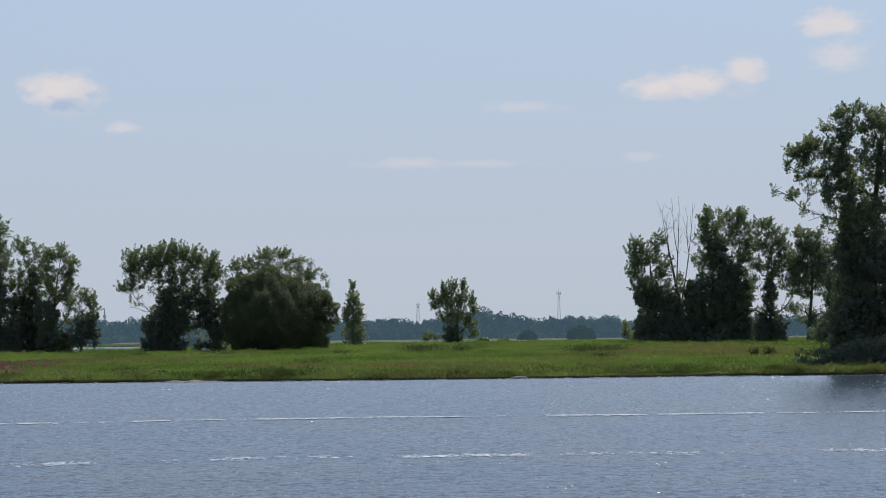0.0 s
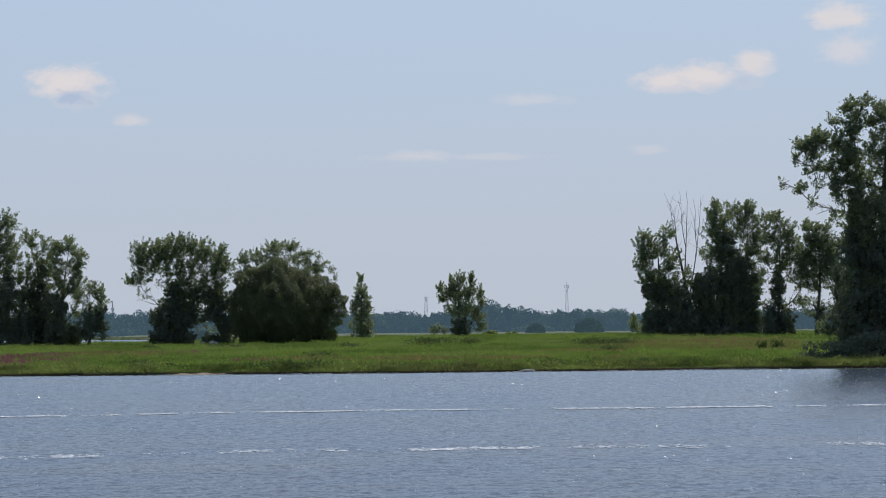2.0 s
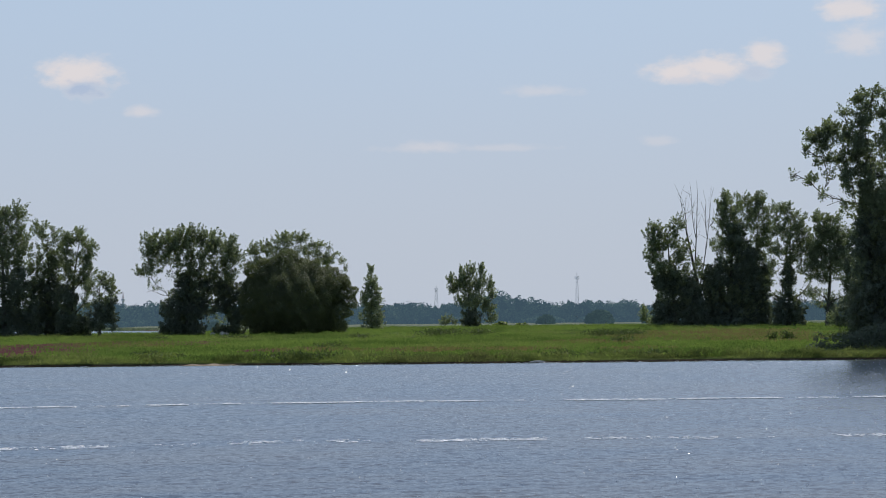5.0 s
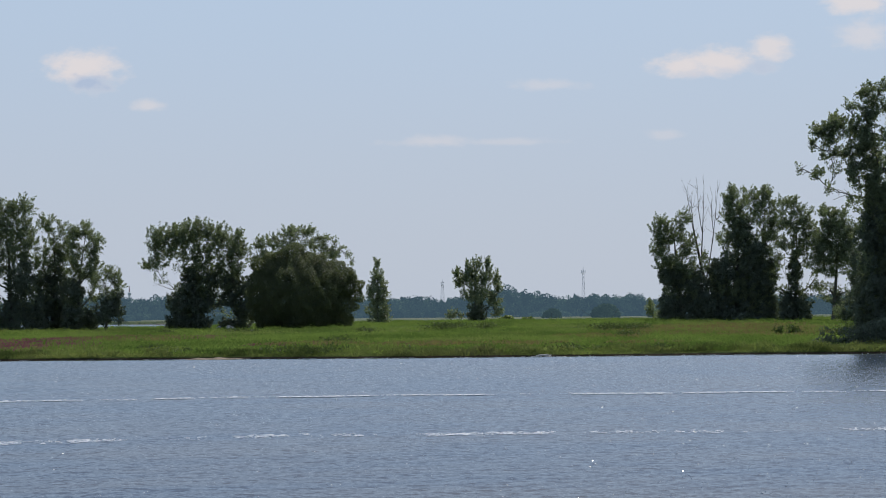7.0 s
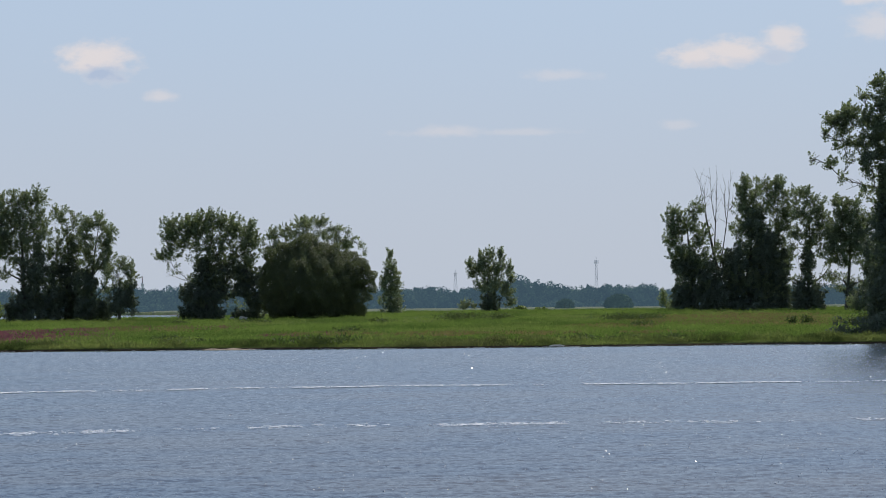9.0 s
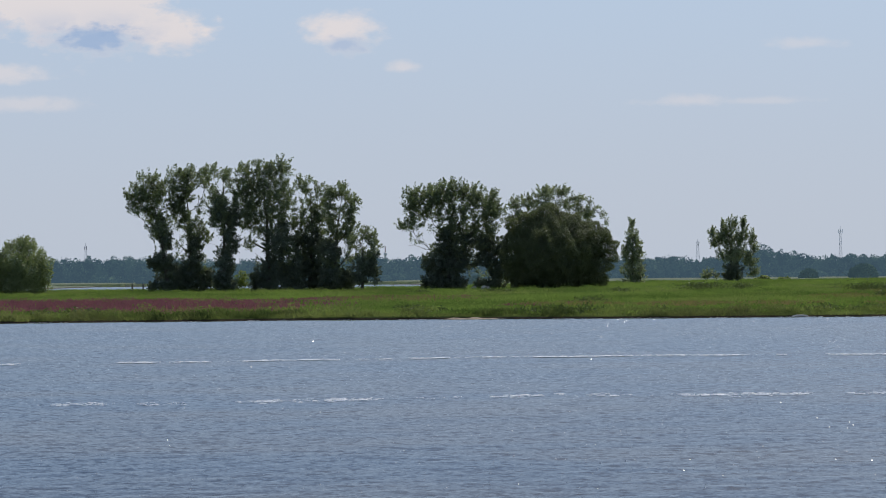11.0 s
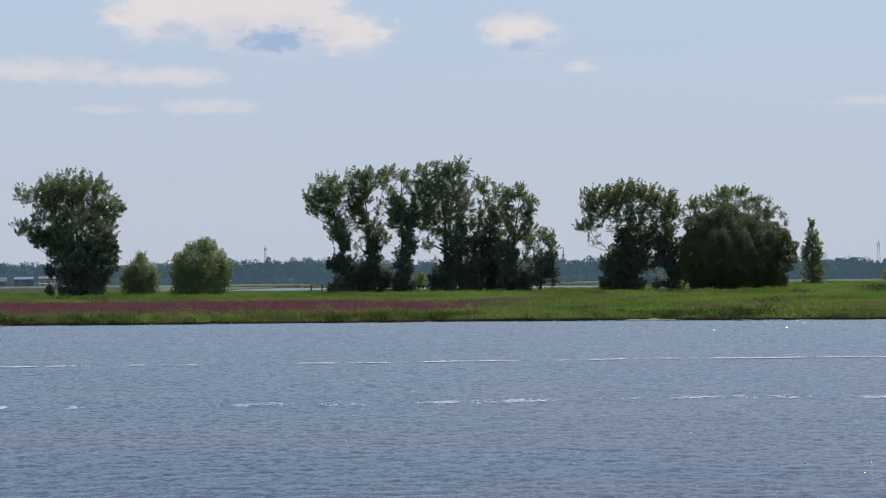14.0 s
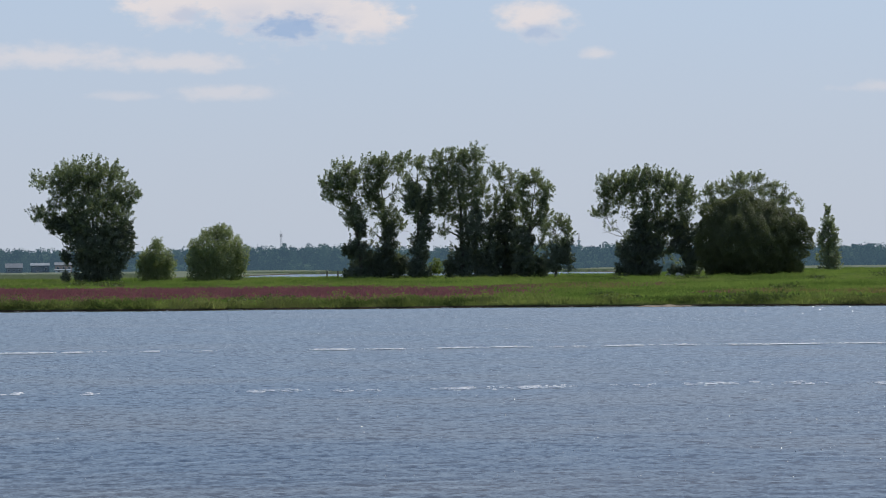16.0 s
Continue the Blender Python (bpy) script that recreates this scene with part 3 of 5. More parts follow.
# ---- trees of the island: place, then the masses of each crown (across, height, half width, half height) ----
tree("cottonwood_tree", "cot", -52.5, 411.7,
     [(-6.6, 16.5, 2.9, 1.9), (-4.1, 17.9, 2.6, 1.9), (-1.1, 18.2, 2.8, 2.1), (2, 18.3, 1.9, 1.7), (3.1, 16.1, 2.4, 2.2), (5.4, 14.4, 1.5, 1.5), (-0.7, 14.8, 3.9, 2.4), (-4.5, 14, 2.2, 1.9), (-7.9, 11.5, 2.1, 1.3), (-6, 9.8, 1.9, 1.5), (0.1, 11.4, 4.3, 3), (3.5, 11, 1.9, 3), (-3.2, 9.3, 2.2, 2.6), (0.3, 7.1, 4.6, 3.3), (4.3, 7.5, 1.9, 3.4), (0.4, 3.7, 4.5, 2.1), (-4.5, 5.1, 0.7, 1.4)],
     [(-8.8, 12.3, 1.4, 0.7), (6.5, 14.4, 0.7, 0.7)],
     "large cottonwood with a dense dark base and drooping outer bough", 0.42, "tree")
tree("willow_bush", "bush", -44.0, 417.7,
     [(0, 4.5, 2.6, 2.4), (0.1, 6.8, 1, 1), (-1.9, 3.7, 1.3, 1.7), (2, 3.6, 1.2, 1.7), (0, 2.8, 2.6, 1)],
     [],
     "small rounded willow bush on the grassy island", 0.2, "bush")
tree("willow_bush", "bush", -33.9, 408.6,
     [(0, 5.7, 3.9, 3.6), (0.6, 8.4, 1.9, 1.5), (-2.9, 4.4, 1.9, 2.6), (-3.3, 6.5, 1.2, 1), (3.4, 4.8, 1.4, 2.9), (-1.6, 8, 0.8, 0.8), (0, 3.1, 4.4, 1.4)],
     [],
     "broad light green willow bush standing in grass", 0.25, "bush")
tree("cottonwood_tree", "cot", -12.9, 429.8,
     [(-1.2, 11.4, 1.8, 2), (-2.5, 18.5, 2.7, 1.8), (-4.8, 16.7, 1.8, 1.6), (-4.3, 14.5, 1.6, 1.6), (-0.8, 16.7, 2.5, 2.2), (-1.7, 13.2, 1.8, 1.6), (-0.4, 9.6, 1.6, 2.2), (-0.7, 6, 2, 1.8), (0, 3.6, 2.1, 1.8), (-2.6, 6, 0.7, 1.2)],
     [(-1.7, 11.4, 2, 1.8), (-5.7, 16.3, 0.9, 0.9)],
     "cottonwood leaning outward at the edge of its grove", 0.34, "tree")
tree("cottonwood_tree", "cot", -8.9, 431.9,
     [(0.6, 11, 1.5, 2.4), (-3.0, 16, 1.3, 2.5), (-2.1, 19.7, 1.8, 1.4), (0.2, 19.7, 2.3, 1.6), (-1.2, 16.7, 1.8, 1.8), (-2.1, 14.3, 1.6, 1.4), (-0.8, 11.4, 1.2, 2.2), (0.3, 7.3, 1.5, 3.6), (0.3, 3.7, 2.2, 2.2), (-1.8, 4.2, 1.8, 2.5), (2.4, 3.5, 1.3, 1.8)],
     [(2.4, 18.5, 1.8, 2.2), (1.5, 14.5, 1.4, 2.2), (2.3, 10, 1.3, 1.8), (-3, 12.3, 1.8, 2.3), (-2.2, 8.2, 1.3, 2)],
     "cottonwood with an open pale crown and bare limbs", 0.32, "tree")
tree("ivy_covered_tree", "ivy", -3.8, 428.0,
     [(-0.8, 13.8, 1.6, 2), (-1.1, 16.6, 1.4, 1.4), (1.3, 12.6, 1.2, 1.8), (0.8, 9.4, 1.6, 3.1), (0, 5.5, 1.8, 3.6), (0, 3, 2, 1.4)],
     [(-1.8, 19.9, 1.6, 1.4), (0.4, 19.5, 1.1, 1.2), (-1.4, 12.6, 1.2, 1.8), (-0.5, 14.8, 1.8, 1.6), (2.2, 14.1, 1.4, 2.3)],
     "tree with its trunk wrapped in dark creeper", 0.3, "tree")
tree("cottonwood_tree", "cot", 3.2, 430.0,
     [(-3.6, 12.2, 1.6, 1.6), (-3.4, 19.7, 1.8, 2), (-1.2, 20.6, 1.6, 1.4), (2, 20.6, 1.8, 1.8), (-4.3, 17.5, 2, 1.6), (0.2, 17.4, 2.9, 2.3), (-3, 15.1, 2.3, 1.8), (2.8, 15.6, 1.8, 2.7), (0.1, 13.4, 2.9, 2.2), (1.4, 9, 2.7, 3.6), (0, 4.5, 2.7, 2.9), (-1.9, 3.5, 1.4, 1.2), (2.9, 3.6, 1.8, 2.1), (4.3, 4.5, 1.1, 2.7)],
     [(-1.7, 10.6, 2.2, 1.6), (-3.1, 8.8, 1.3, 1.4), (-6.5, 19, 1.1, 1.4), (-5, 16.2, 0.9, 1.2)],
     "tall full cottonwood, the highest of its grove", 0.42, "tree")
tree("cottonwood_tree", "cot", 9.9, 433.9,
     [(-2.2, 8.6, 1.3, 2.4), (1.9, 13.5, 1.3, 2.2), (1.6, 16, 1.2, 1.6), (-1.2, 18, 1.3, 1.8), (-0.8, 12.6, 2, 2), (0.1, 9, 2, 2.7), (-0.9, 4.5, 1.8, 3.2), (0.9, 5.3, 1.6, 3.6), (1.8, 3.5, 1.4, 2), (-2.2, 3, 1.4, 1.3)],
     [(1.1, 18, 1.3, 1.3), (-0.3, 15.4, 2.2, 1.6), (1.5, 12.5, 1.3, 1.4), (-2.6, 12.1, 1.3, 2.7), (1.9, 9.4, 1.3, 2.2)],
     "slender cottonwood with a thin feathery top", 0.3, "tree")
tree("cottonwood_tree", "cot", 13.4, 429.8,
     [(2.6, 10.6, 1.2, 2.6), (-0.9, 13.2, 1.2, 1.8), (-0.7, 16.5, 1.2, 1.4), (1, 17.1, 1.8, 1.4), (2.8, 14.9, 1.2, 1.8), (0.1, 10.2, 1.6, 1.8), (-0.8, 7.1, 2, 2.7), (-0.4, 3.5, 2.3, 2.1), (2.1, 3.3, 1.4, 1.8)],
     [(1, 13.3, 2.5, 2), (2.1, 9.7, 1.1, 2.7), (2.3, 6.6, 1.2, 1.8)],
     "cottonwood with a pale airy crown over a dark base", 0.32, "tree")
tree("young_cottonwood", "cot", 17.7, 425.6,
     [(0.5, 10.1, 1.3, 1.4), (1.8, 8.6, 0.9, 1.8), (0, 4.4, 2.2, 2.7), (1.8, 5, 1, 3)],
     [(-0.4, 7.9, 1.4, 2.2), (-1.7, 8.8, 1.1, 1.8)],
     "short young cottonwood at the edge of the grove", 0.2, "tree")
tree("shrub", "lightbush", -1.1, 441.0,
     [(0, 3.2, 1.2, 1.5), (-0.5, 2.5, 1.3, 0.7)],
     [],
     "small yellow-green shrub between tree trunks", 0.15, "bush")
tree("cottonwood_tree", "cot", 31.3, 430.9,
     [(-4.8, 16.1, 2, 1.6), (-5.7, 14.4, 1.3, 1.6), (-2.1, 16.9, 2, 1.6), (0.6, 17.3, 2.2, 1.6), (3.7, 16.8, 2, 1.6), (7.3, 15.8, 1.4, 1.6), (5.5, 14.5, 2.5, 2), (1.5, 15, 3.4, 2.2), (-2.6, 14.1, 2.5, 2), (-5.7, 11.5, 2, 1.1), (8.1, 13.1, 1.3, 1.6), (6.4, 11.4, 1.7, 2.0), (6.2, 8.6, 1.5, 1.8), (8.6, 7.6, 1.4, 2.6), (8.2, 3.8, 1.7, 2.4), (2.3, 11.6, 2.5, 1.6), (0.5, 7.4, 3.2, 2.2), (-1.7, 5.3, 2.5, 2.7), (1.4, 5.1, 2.7, 2.7), (-1.8, 2.7, 2.7, 1.1), (0.5, 2.5, 2, 0.9), (5.8, 5.8, 1.8, 1.6), (-0.2, 9.6, 1.8, 1.6), (3.2, 9.1, 1.4, 1.4)],
     [(-4.8, 9.2, 1.4, 1.1), (-2, 11, 2.2, 1.4), (4.5, 7.8, 2.2, 1.8), (6.7, 3.6, 2, 1.4), (7.2, 11.1, 1.5, 2), (6.6, 8.5, 1.8, 1.8), (7.8, 6.3, 1.3, 2.2), (8.1, 3.3, 1.5, 1.3), (4.6, 10.3, 1.8, 1.8), (4, 5.1, 1.6, 2)],
     "spreading cottonwood with forked trunk and open gaps", 0.42, "tree")
tree("willow_tree", "wil", 46.9, 422.4,
     [(0.8, 6.8, 7.6, 6.4), (-0.8, 11.9, 3.3, 2.3), (-4.2, 10.6, 2.9, 2.4), (2.2, 10.6, 3.6, 2.3), (6.4, 9.3, 2.9, 2.2), (8.8, 7.4, 1.5, 2.2), (-5.2, 6.8, 2.4, 4.0), (6.8, 4.4, 2.6, 3.2), (-4.8, 3.4, 2.3, 2.4), (1.0, 3.6, 6.6, 2.6), (4.4, 7.4, 3.6, 2.6), (-1.6, 8.6, 3.6, 2.6)],
     [],
     "big dome-shaped dark willow reaching down to the grass", 0.5, "tree")
tree("poplar_tree", "pop", 50.5, 442.1,
     [(-2.1, 16.8, 2.6, 1.4), (-5.3, 15.5, 1.7, 1.3), (0.6, 17, 1.5, 1.2), (-7.4, 15.0, 1.2, 1.5), (-2.5, 14.6, 3.4, 1.7), (1.5, 15.0, 2.4, 1.4), (4.2, 13.4, 2.0, 1.4), (-6.6, 13.0, 1.8, 1.4)],
     [(2.4, 15.8, 1.1, 0.7), (3.8, 16, 0.9, 0.6), (5, 15.4, 0.8, 0.7), (6.1, 14.4, 0.7, 0.7), (7.1, 13.1, 0.6, 0.7), (7.8, 11.8, 0.6, 0.6), (3.3, 14.5, 1.5, 0.9), (4.9, 13.2, 1.3, 1.1)],
     "pale wind-blown poplar rising behind a willow", 0.3, "tree")
tree("poplar_tree", "slim", 72.2, 509.9,
     [(-0.2, 12.9, 0.6, 1.1), (-0.2, 11, 1.1, 1.3), (0.3, 9.6, 1.4, 1.3), (-0.5, 8.2, 1.6, 1.3), (0.2, 6.6, 1.9, 1.6), (-0.1, 4.3, 2.0, 2.2), (0.1, 2.3, 2.1, 1.2)],
     [(-1.8, 7.1, 1, 1), (1.4, 7.8, 0.9, 1.3), (1.6, 4.1, 1.1, 1.5)],
     "slim pointed young poplar standing alone in grass", 0.2, "tree", 0.0)
tree("young_cottonwood", "young", 87.5, 492.3,
     [(-0.8, 11.9, 1, 1.5), (0.7, 12.2, 0.9, 1.5), (2.6, 12.2, 0.8, 1.5), (-3.1, 10.9, 0.7, 1.2), (-2.6, 9.4, 1.1, 1.3), (-0.5, 9.9, 1.8, 1.9), (2.1, 9.8, 1.3, 1.9), (4.2, 9.3, 0.9, 1.9), (0.5, 6.9, 2.9, 2.1), (3.6, 5.9, 1.5, 1.5), (0.4, 3.8, 2.2, 1.9)],
     [(4.6, 7.7, 0.8, 1.2), (-4.2, 3.2, 1.5, 1), (4.4, 3.6, 1.5, 1.5), (-2.2, 3, 1.2, 0.8)],
     "young cottonwood with upright pale shoots, standing alone", 0.24, "tree", 0.3)
tree("cottonwood_tree", "cot", 107.0, 416.5,
     [(2.5, 8.5, 2, 2.2), (0, 9.3, 2, 1.8), (-3.4, 13.6, 1.5, 1.5), (-2.6, 11.3, 1.6, 1.7), (-2.2, 8.8, 1.4, 1.6), (-3, 17.7, 1.2, 0.9), (-3.5, 15.9, 1.5, 1.2), (0.5, 18.1, 1.2, 1.4), (-1.3, 15.4, 2, 1.6), (1.4, 14.1, 1.6, 1.8), (0.4, 11, 2, 2), (-0.9, 8.1, 2, 1.8), (1.7, 7.4, 2, 2), (-1.8, 4.5, 2, 2.1), (1.3, 4.3, 2.2, 2), (3.7, 4.3, 2, 2), (3.9, 6.5, 1.1, 1.8)],
     [(-2.6, 13.7, 1.6, 1.2), (-2.2, 10.6, 1.4, 1.6), (3.6, 11.4, 1.1, 3), (4.7, 7.8, 1.2, 2.3)],
     "cottonwood with spreading side boughs beside a dead tree", 0.34, "tree")
tree("ivy_covered_tree", "ivy", 116.2, 416.1,
     [(-3.5, 9, 1.6, 3), (3.6, 8.6, 1.6, 3), (3.2, 12.5, 1.4, 2.4), (4.6, 6.5, 1.4, 2.4), (-0.9, 21.6, 1.3, 2), (-1.4, 18.5, 1.2, 2.2), (0.4, 20.1, 1.6, 2.2), (0.8, 15.8, 2.2, 3.6), (-2, 9.6, 2, 3.6), (1.6, 9.6, 2.2, 4), (-0.3, 4.7, 4.5, 2.5), (5.1, 4.2, 1.2, 2), (-3.3, 6, 1.6, 3.1), (3.3, 4.6, 1.8, 2.5)],
     [(-1.5, 14.8, 2, 1.8)],
     "tall tree smothered in dark creeper to the ground", 0.4, "tree")
tree("cottonwood_tree", "cot", 120.7, 418.9,
     [(1.6, 9.5, 1.4, 3), (0, 5, 2, 2.5), (1.8, 4.2, 1.6, 2), (-1.4, 21.8, 1.8, 1.4), (0.9, 22, 1.2, 1.6), (-0.1, 19.5, 2.2, 1.6), (0.8, 15.9, 1.8, 2.1), (-0.6, 12.3, 2, 2.3), (-0.2, 7.8, 1.4, 3.6), (2.4, 19.5, 1.4, 1.6), (2.1, 15.4, 1.4, 1.8)],
     [(2, 10, 1.3, 2.5), (2.6, 17.7, 1.1, 1.8)],
     "tall cottonwood with wind-swept top", 0.34, "tree")
tree("cottonwood_tree", "cot", 124.2, 411.7,
     [(-0.9, 20.5, 1.6, 1.2), (1.3, 19, 1.5, 1.2), (0.3, 16.5, 2, 1.8), (0.7, 13.4, 1.6, 1.6), (-0, 9.4, 1.2, 3.6), (-1.1, 4.6, 1.6, 2.3), (1.1, 4.6, 1.8, 2.2), (2.2, 16.1, 1.2, 1.8), (-1.7, 17.4, 1.2, 1.8)],
     [(-1.4, 13.9, 1.6, 2), (2, 11.2, 1.2, 1.8), (-2.4, 6.8, 1.4, 0.9), (3, 13.8, 1.6, 3.2), (-2.6, 11.2, 1.4, 3.6), (3.1, 7.6, 1.3, 2.3)],
     "cottonwood with a leafy column and tufted base", 0.34, "tree")
tree("open_cottonwood", "cot", 129.5, 407.9,
     [(-0.2, 16.6, 2.8, 1.6), (2, 14.5, 2, 2), (-2, 13.5, 1.9, 2), (0.3, 12, 2.4, 1.8), (3.2, 11.5, 1.5, 2), (-2.6, 10.5, 1.4, 1.8), (-1.5, 18.6, 1.3, 1.1), (1, 18.6, 1.2, 1.1), (0.5, 4.5, 1.2, 2.1), (-0.2, 16.4, 2, 0.8), (2.1, 14.8, 1.2, 1.2), (-1.8, 13.9, 1, 1.2), (4, 16.3, 0.9, 1.2)],
     [(-0.2, 16.6, 2.5, 1.2), (2, 15, 1.6, 1.8), (-2, 13.8, 1.6, 1.8), (1.5, 12, 1.8, 1.6), (3.7, 16.3, 1.2, 1.4), (-0.7, 9.4, 1.8, 1.8), (-2.5, 7.2, 1.4, 1.2), (0.6, 10.7, 2.8, 2.7), (-0.8, 6.3, 2.3, 2), (2.3, 5.8, 1.6, 2.1), (-2.7, 11.1, 1.4, 2.3)],
     "cottonwood with visible spreading limbs and thin crown", 0.36, "tree")
tree("cottonwood_tree", "ivy", 120.9, 370.8,
     [(0.2, 10.4, 1.6, 2), (0.2, 7.2, 1.5, 1.6), (-0.6, 4.1, 1.8, 1.8), (3.4, 8.7, 1, 2.4), (3.3, 4.7, 0.9, 1.8)],
     [(2.3, 12.7, 1.3, 1.5), (1.3, 2.3, 1.5, 0.6), (1.8, 7.9, 1.6, 4), (-1.8, 3.2, 1.9, 1.1), (2.1, 3.5, 1.6, 1.8)],
     "low dark cottonwood under a bigger neighbour", 0.28, "tree")
tree("shrub", "bush", 105.2, 427.2,
     [(-0.5, 4, 0.8, 1.4), (1.1, 2.9, 1.3, 0.7)],
     [],
     "small dark shrub at the edge of the grove", 0.15, "bush")
# dark low masses reach left to stand in for the cottonwood's ground shadow
tree("riverside_shade_shrub", "darkbush", 70.6, 208.6,
     [(-1.8, 1.3, 1.4, 0.8), (-0.1, 1.7, 1.6, 1.1), (1.6, 1.7, 1.7, 1.4), (-2.8, 0.8, 0.9, 0.4), (-0.8, 0.7, 1.9, 0.6), (1.3, 0.5, 1.9, 0.6), (-2.2, 0.5, 1.2, 0.4), (-3.7, 0.7, 1.1, 0.4), (-4.9, 0.6, 1.0, 0.3), (3.2, 1.2, 1.6, 1.2)],
     [],
     "low dark spreading shrub, partly standing in for the huge cottonwood's shadow", 0.15, "bush")
tree("cottonwood_tree", "big", 74.0, 217.2,
     [(-2.39, 21.56, 0.86, 0.57), (-0.96, 21.84, 0.96, 0.76), (-1.43, 19.93, 1.34, 0.96), (-4.78, 19.07, 0.86, 0.67), (-2.87, 18.59, 1.53, 0.86), (-5.93, 18.3, 0.76, 0.57), (-4.97, 17.54, 0.86, 0.57), (-1.53, 17.35, 1.82, 1.05), (-5.26, 16.39, 0.86, 0.57), (-6.41, 14.77, 0.76, 0.48), (-3.35, 16.49, 1.24, 0.67), (-2.87, 14.58, 1.34, 1.15), (-2.49, 12.38, 1.53, 1.05), (-1.05, 14.48, 1.43, 1.91), (-1.34, 10.75, 1.24, 1.15), (-1.05, 8.36, 1.15, 1.43)] + [(-1.7, 5, 1.5, 3), (-1.8, 9, 1.4, 2), (-2.6, 3.4, 1.2, 1.6), (-0.96, 5.59, 1.15, 1.91), (-1.15, 2.72, 1.24, 1.43), (1.34, 20.6, 1.43, 1.15), (1.72, 17.73, 1.91, 1.91), (2.68, 14.48, 1.91, 1.91), (0.76, 12.09, 2.39, 2.1), (0.76, 8.84, 1.91, 1.91), (0.67, 5.11, 1.91, 2.39), (0.19, 1.77, 1.63, 1.43), (-1.72, 1.29, 1.24, 0.67), (-0.29, 0.91, 1.63, 0.67), (4.97, 19.07, 2.39, 2.1), (6.31, 14.86, 2.87, 2.58), (5.35, 10.18, 2.87, 2.58), (4.88, 5.97, 2.87, 2.58), (4.78, 2.24, 2.58, 1.91), (8.6, 12, 2.1, 2.39)],
     [(-3.35, 20.31, 0.67, 0.48), (-6.5, 17.16, 0.48, 0.57), (-7.46, 15.05, 0.57, 0.48), (-4.78, 15.05, 0.96, 0.57), (-5.26, 13.43, 0.48, 0.48), (-4.3, 12.95, 0.67, 0.57)],
     "huge dark cottonwood close to the river bank", 0.6, "tree")


def dead_tree(x, y):
    """Bare grey tree with upright forking limbs."""
    r = rng(55)
    z0 = float(land(x, y)) - 0.1
    root = tagged(new("dead_tree"), "bare dead tree with grey upright limbs among green ones", "tree", "trees on the island")
    root.matrix_world = pose(x, y, z0, 0, 0, -math.degrees(math.atan2(x, y)))
    line = np.array([(0, 0, 0), (-0.2, 0, 3), (-0.8, 0.1, 6), (-1.5, 0.1, 9), (-2.1, 0, 12), (-2.7, 0.1, 15)], float)
    part_mesh("trunk", mesh_of("trunk", *tube(line, [0.38, 0.33, 0.28, 0.22, 0.17, 0.12], 9), BARK, True), root)
    for (ax, az_), (bx, bz), w in [((-2.1, 12), (-3.6, 20.5), 0.11), ((-2.6, 14.5), (-2.9, 18.5), 0.08), ((-1.5, 9), (-0.9, 21.6), 0.14),
                                   ((-1.2, 14), (-1.9, 21.0), 0.08), ((-0.8, 6), (1.2, 20.6), 0.13), ((0.6, 14), (0.4, 20.0), 0.07), ((0.9, 16), (2.2, 18.6), 0.07)]:
        limb = bowed((ax, r.normal(0, 0.2), az_), (bx, r.normal(0, 0.6), bz), r, 0.3, 8)
        pieces = [tube(limb, np.linspace(w, 0.02, 8), 6)]
        for _ in range(9):
            q = limb[r.integers(2, 8)]
            tip = q + np.array([r.normal(0, 0.6), r.normal(0, 0.6), r.uniform(0.5, 2.6)])
            pieces.append(tube(bowed(q, tip, r, 0.12, 4), np.linspace(0.03, 0.01, 4), 4))
        part_mesh("limb", mesh_of("limb", *joined(pieces), BARK, True), root)


dead_tree(112.6, 419.0)


# ---- island meadow ----
def fan(n, r, s0, s1, power=1.0, a0=-0.20, a1=0.40):
    """Places on the island, between two distances behind its shore."""
    s = s0 + (s1 - s0) * r.uniform(0, 1, n) ** power
    a = r.uniform(a0, a1, n)
    y = 212.0 + s
    x = a * y
    return x, shore(x) + s, s


def blades(x, y, z, r, height, width, lean=0.25, count=5, spread=0.25):
    """Tufts of pointed blades."""
    n = len(x) * count
    i = np.repeat(np.arange(len(x)), count)
    bx, by, bz = x[i] + r.normal(0, spread, n), y[i] + r.normal(0, spread, n), z[i] - 0.03
    h = height[i] * r.uniform(0.6, 1.15, n)
    ang = r.normal(0, 0.55, n)
    dx, dy = np.cos(ang) * width / 2, np.sin(ang) * width / 2
    lx, ly = r.normal(0, lean, n) * h, r.normal(0, lean, n) * h
    v = np.stack([np.stack([bx - dx, by - dy, bz], 1), np.stack([bx + dx, by + dy, bz], 1), np.stack([bx + lx, by + ly, bz + h], 1)], 1).reshape(-1, 3)
    return v, np.arange(3 * n).reshape(n, 3)


def waves2(x, y, seed):
    """Slow uneven pattern between about -1 and 1."""
    r = rng(seed)
    out = 0
    for _ in range(7):
        k = r.uniform(0.02, 0.16)
        t = r.uniform(0, 6.28)
        out = out + np.sin(k * 0.6 * (x * math.cos(t)) + k * (y * math.sin(t)) + r.uniform(0, 6.28) + np.sin(x * 0.05 + seed))
    return out / 3.2


def patches(x, y, s, spots):
    """Chance of a plant in soft-edged stands: heading, distance behind the shore, half widths, closeness."""
    out, head = 0.0, np.degrees(np.arctan2(x, y))
    for a, d, wa, wd, close in spots:
        q = ((head - a) / wa) ** 2 + ((s - d) / wd) ** 2
        out = np.maximum(out, close * np.exp(-q ** 2) * (1 + 0.6 * waves2(x * 5, y * 2, int(d))))
    return np.clip(out, 0, 1)


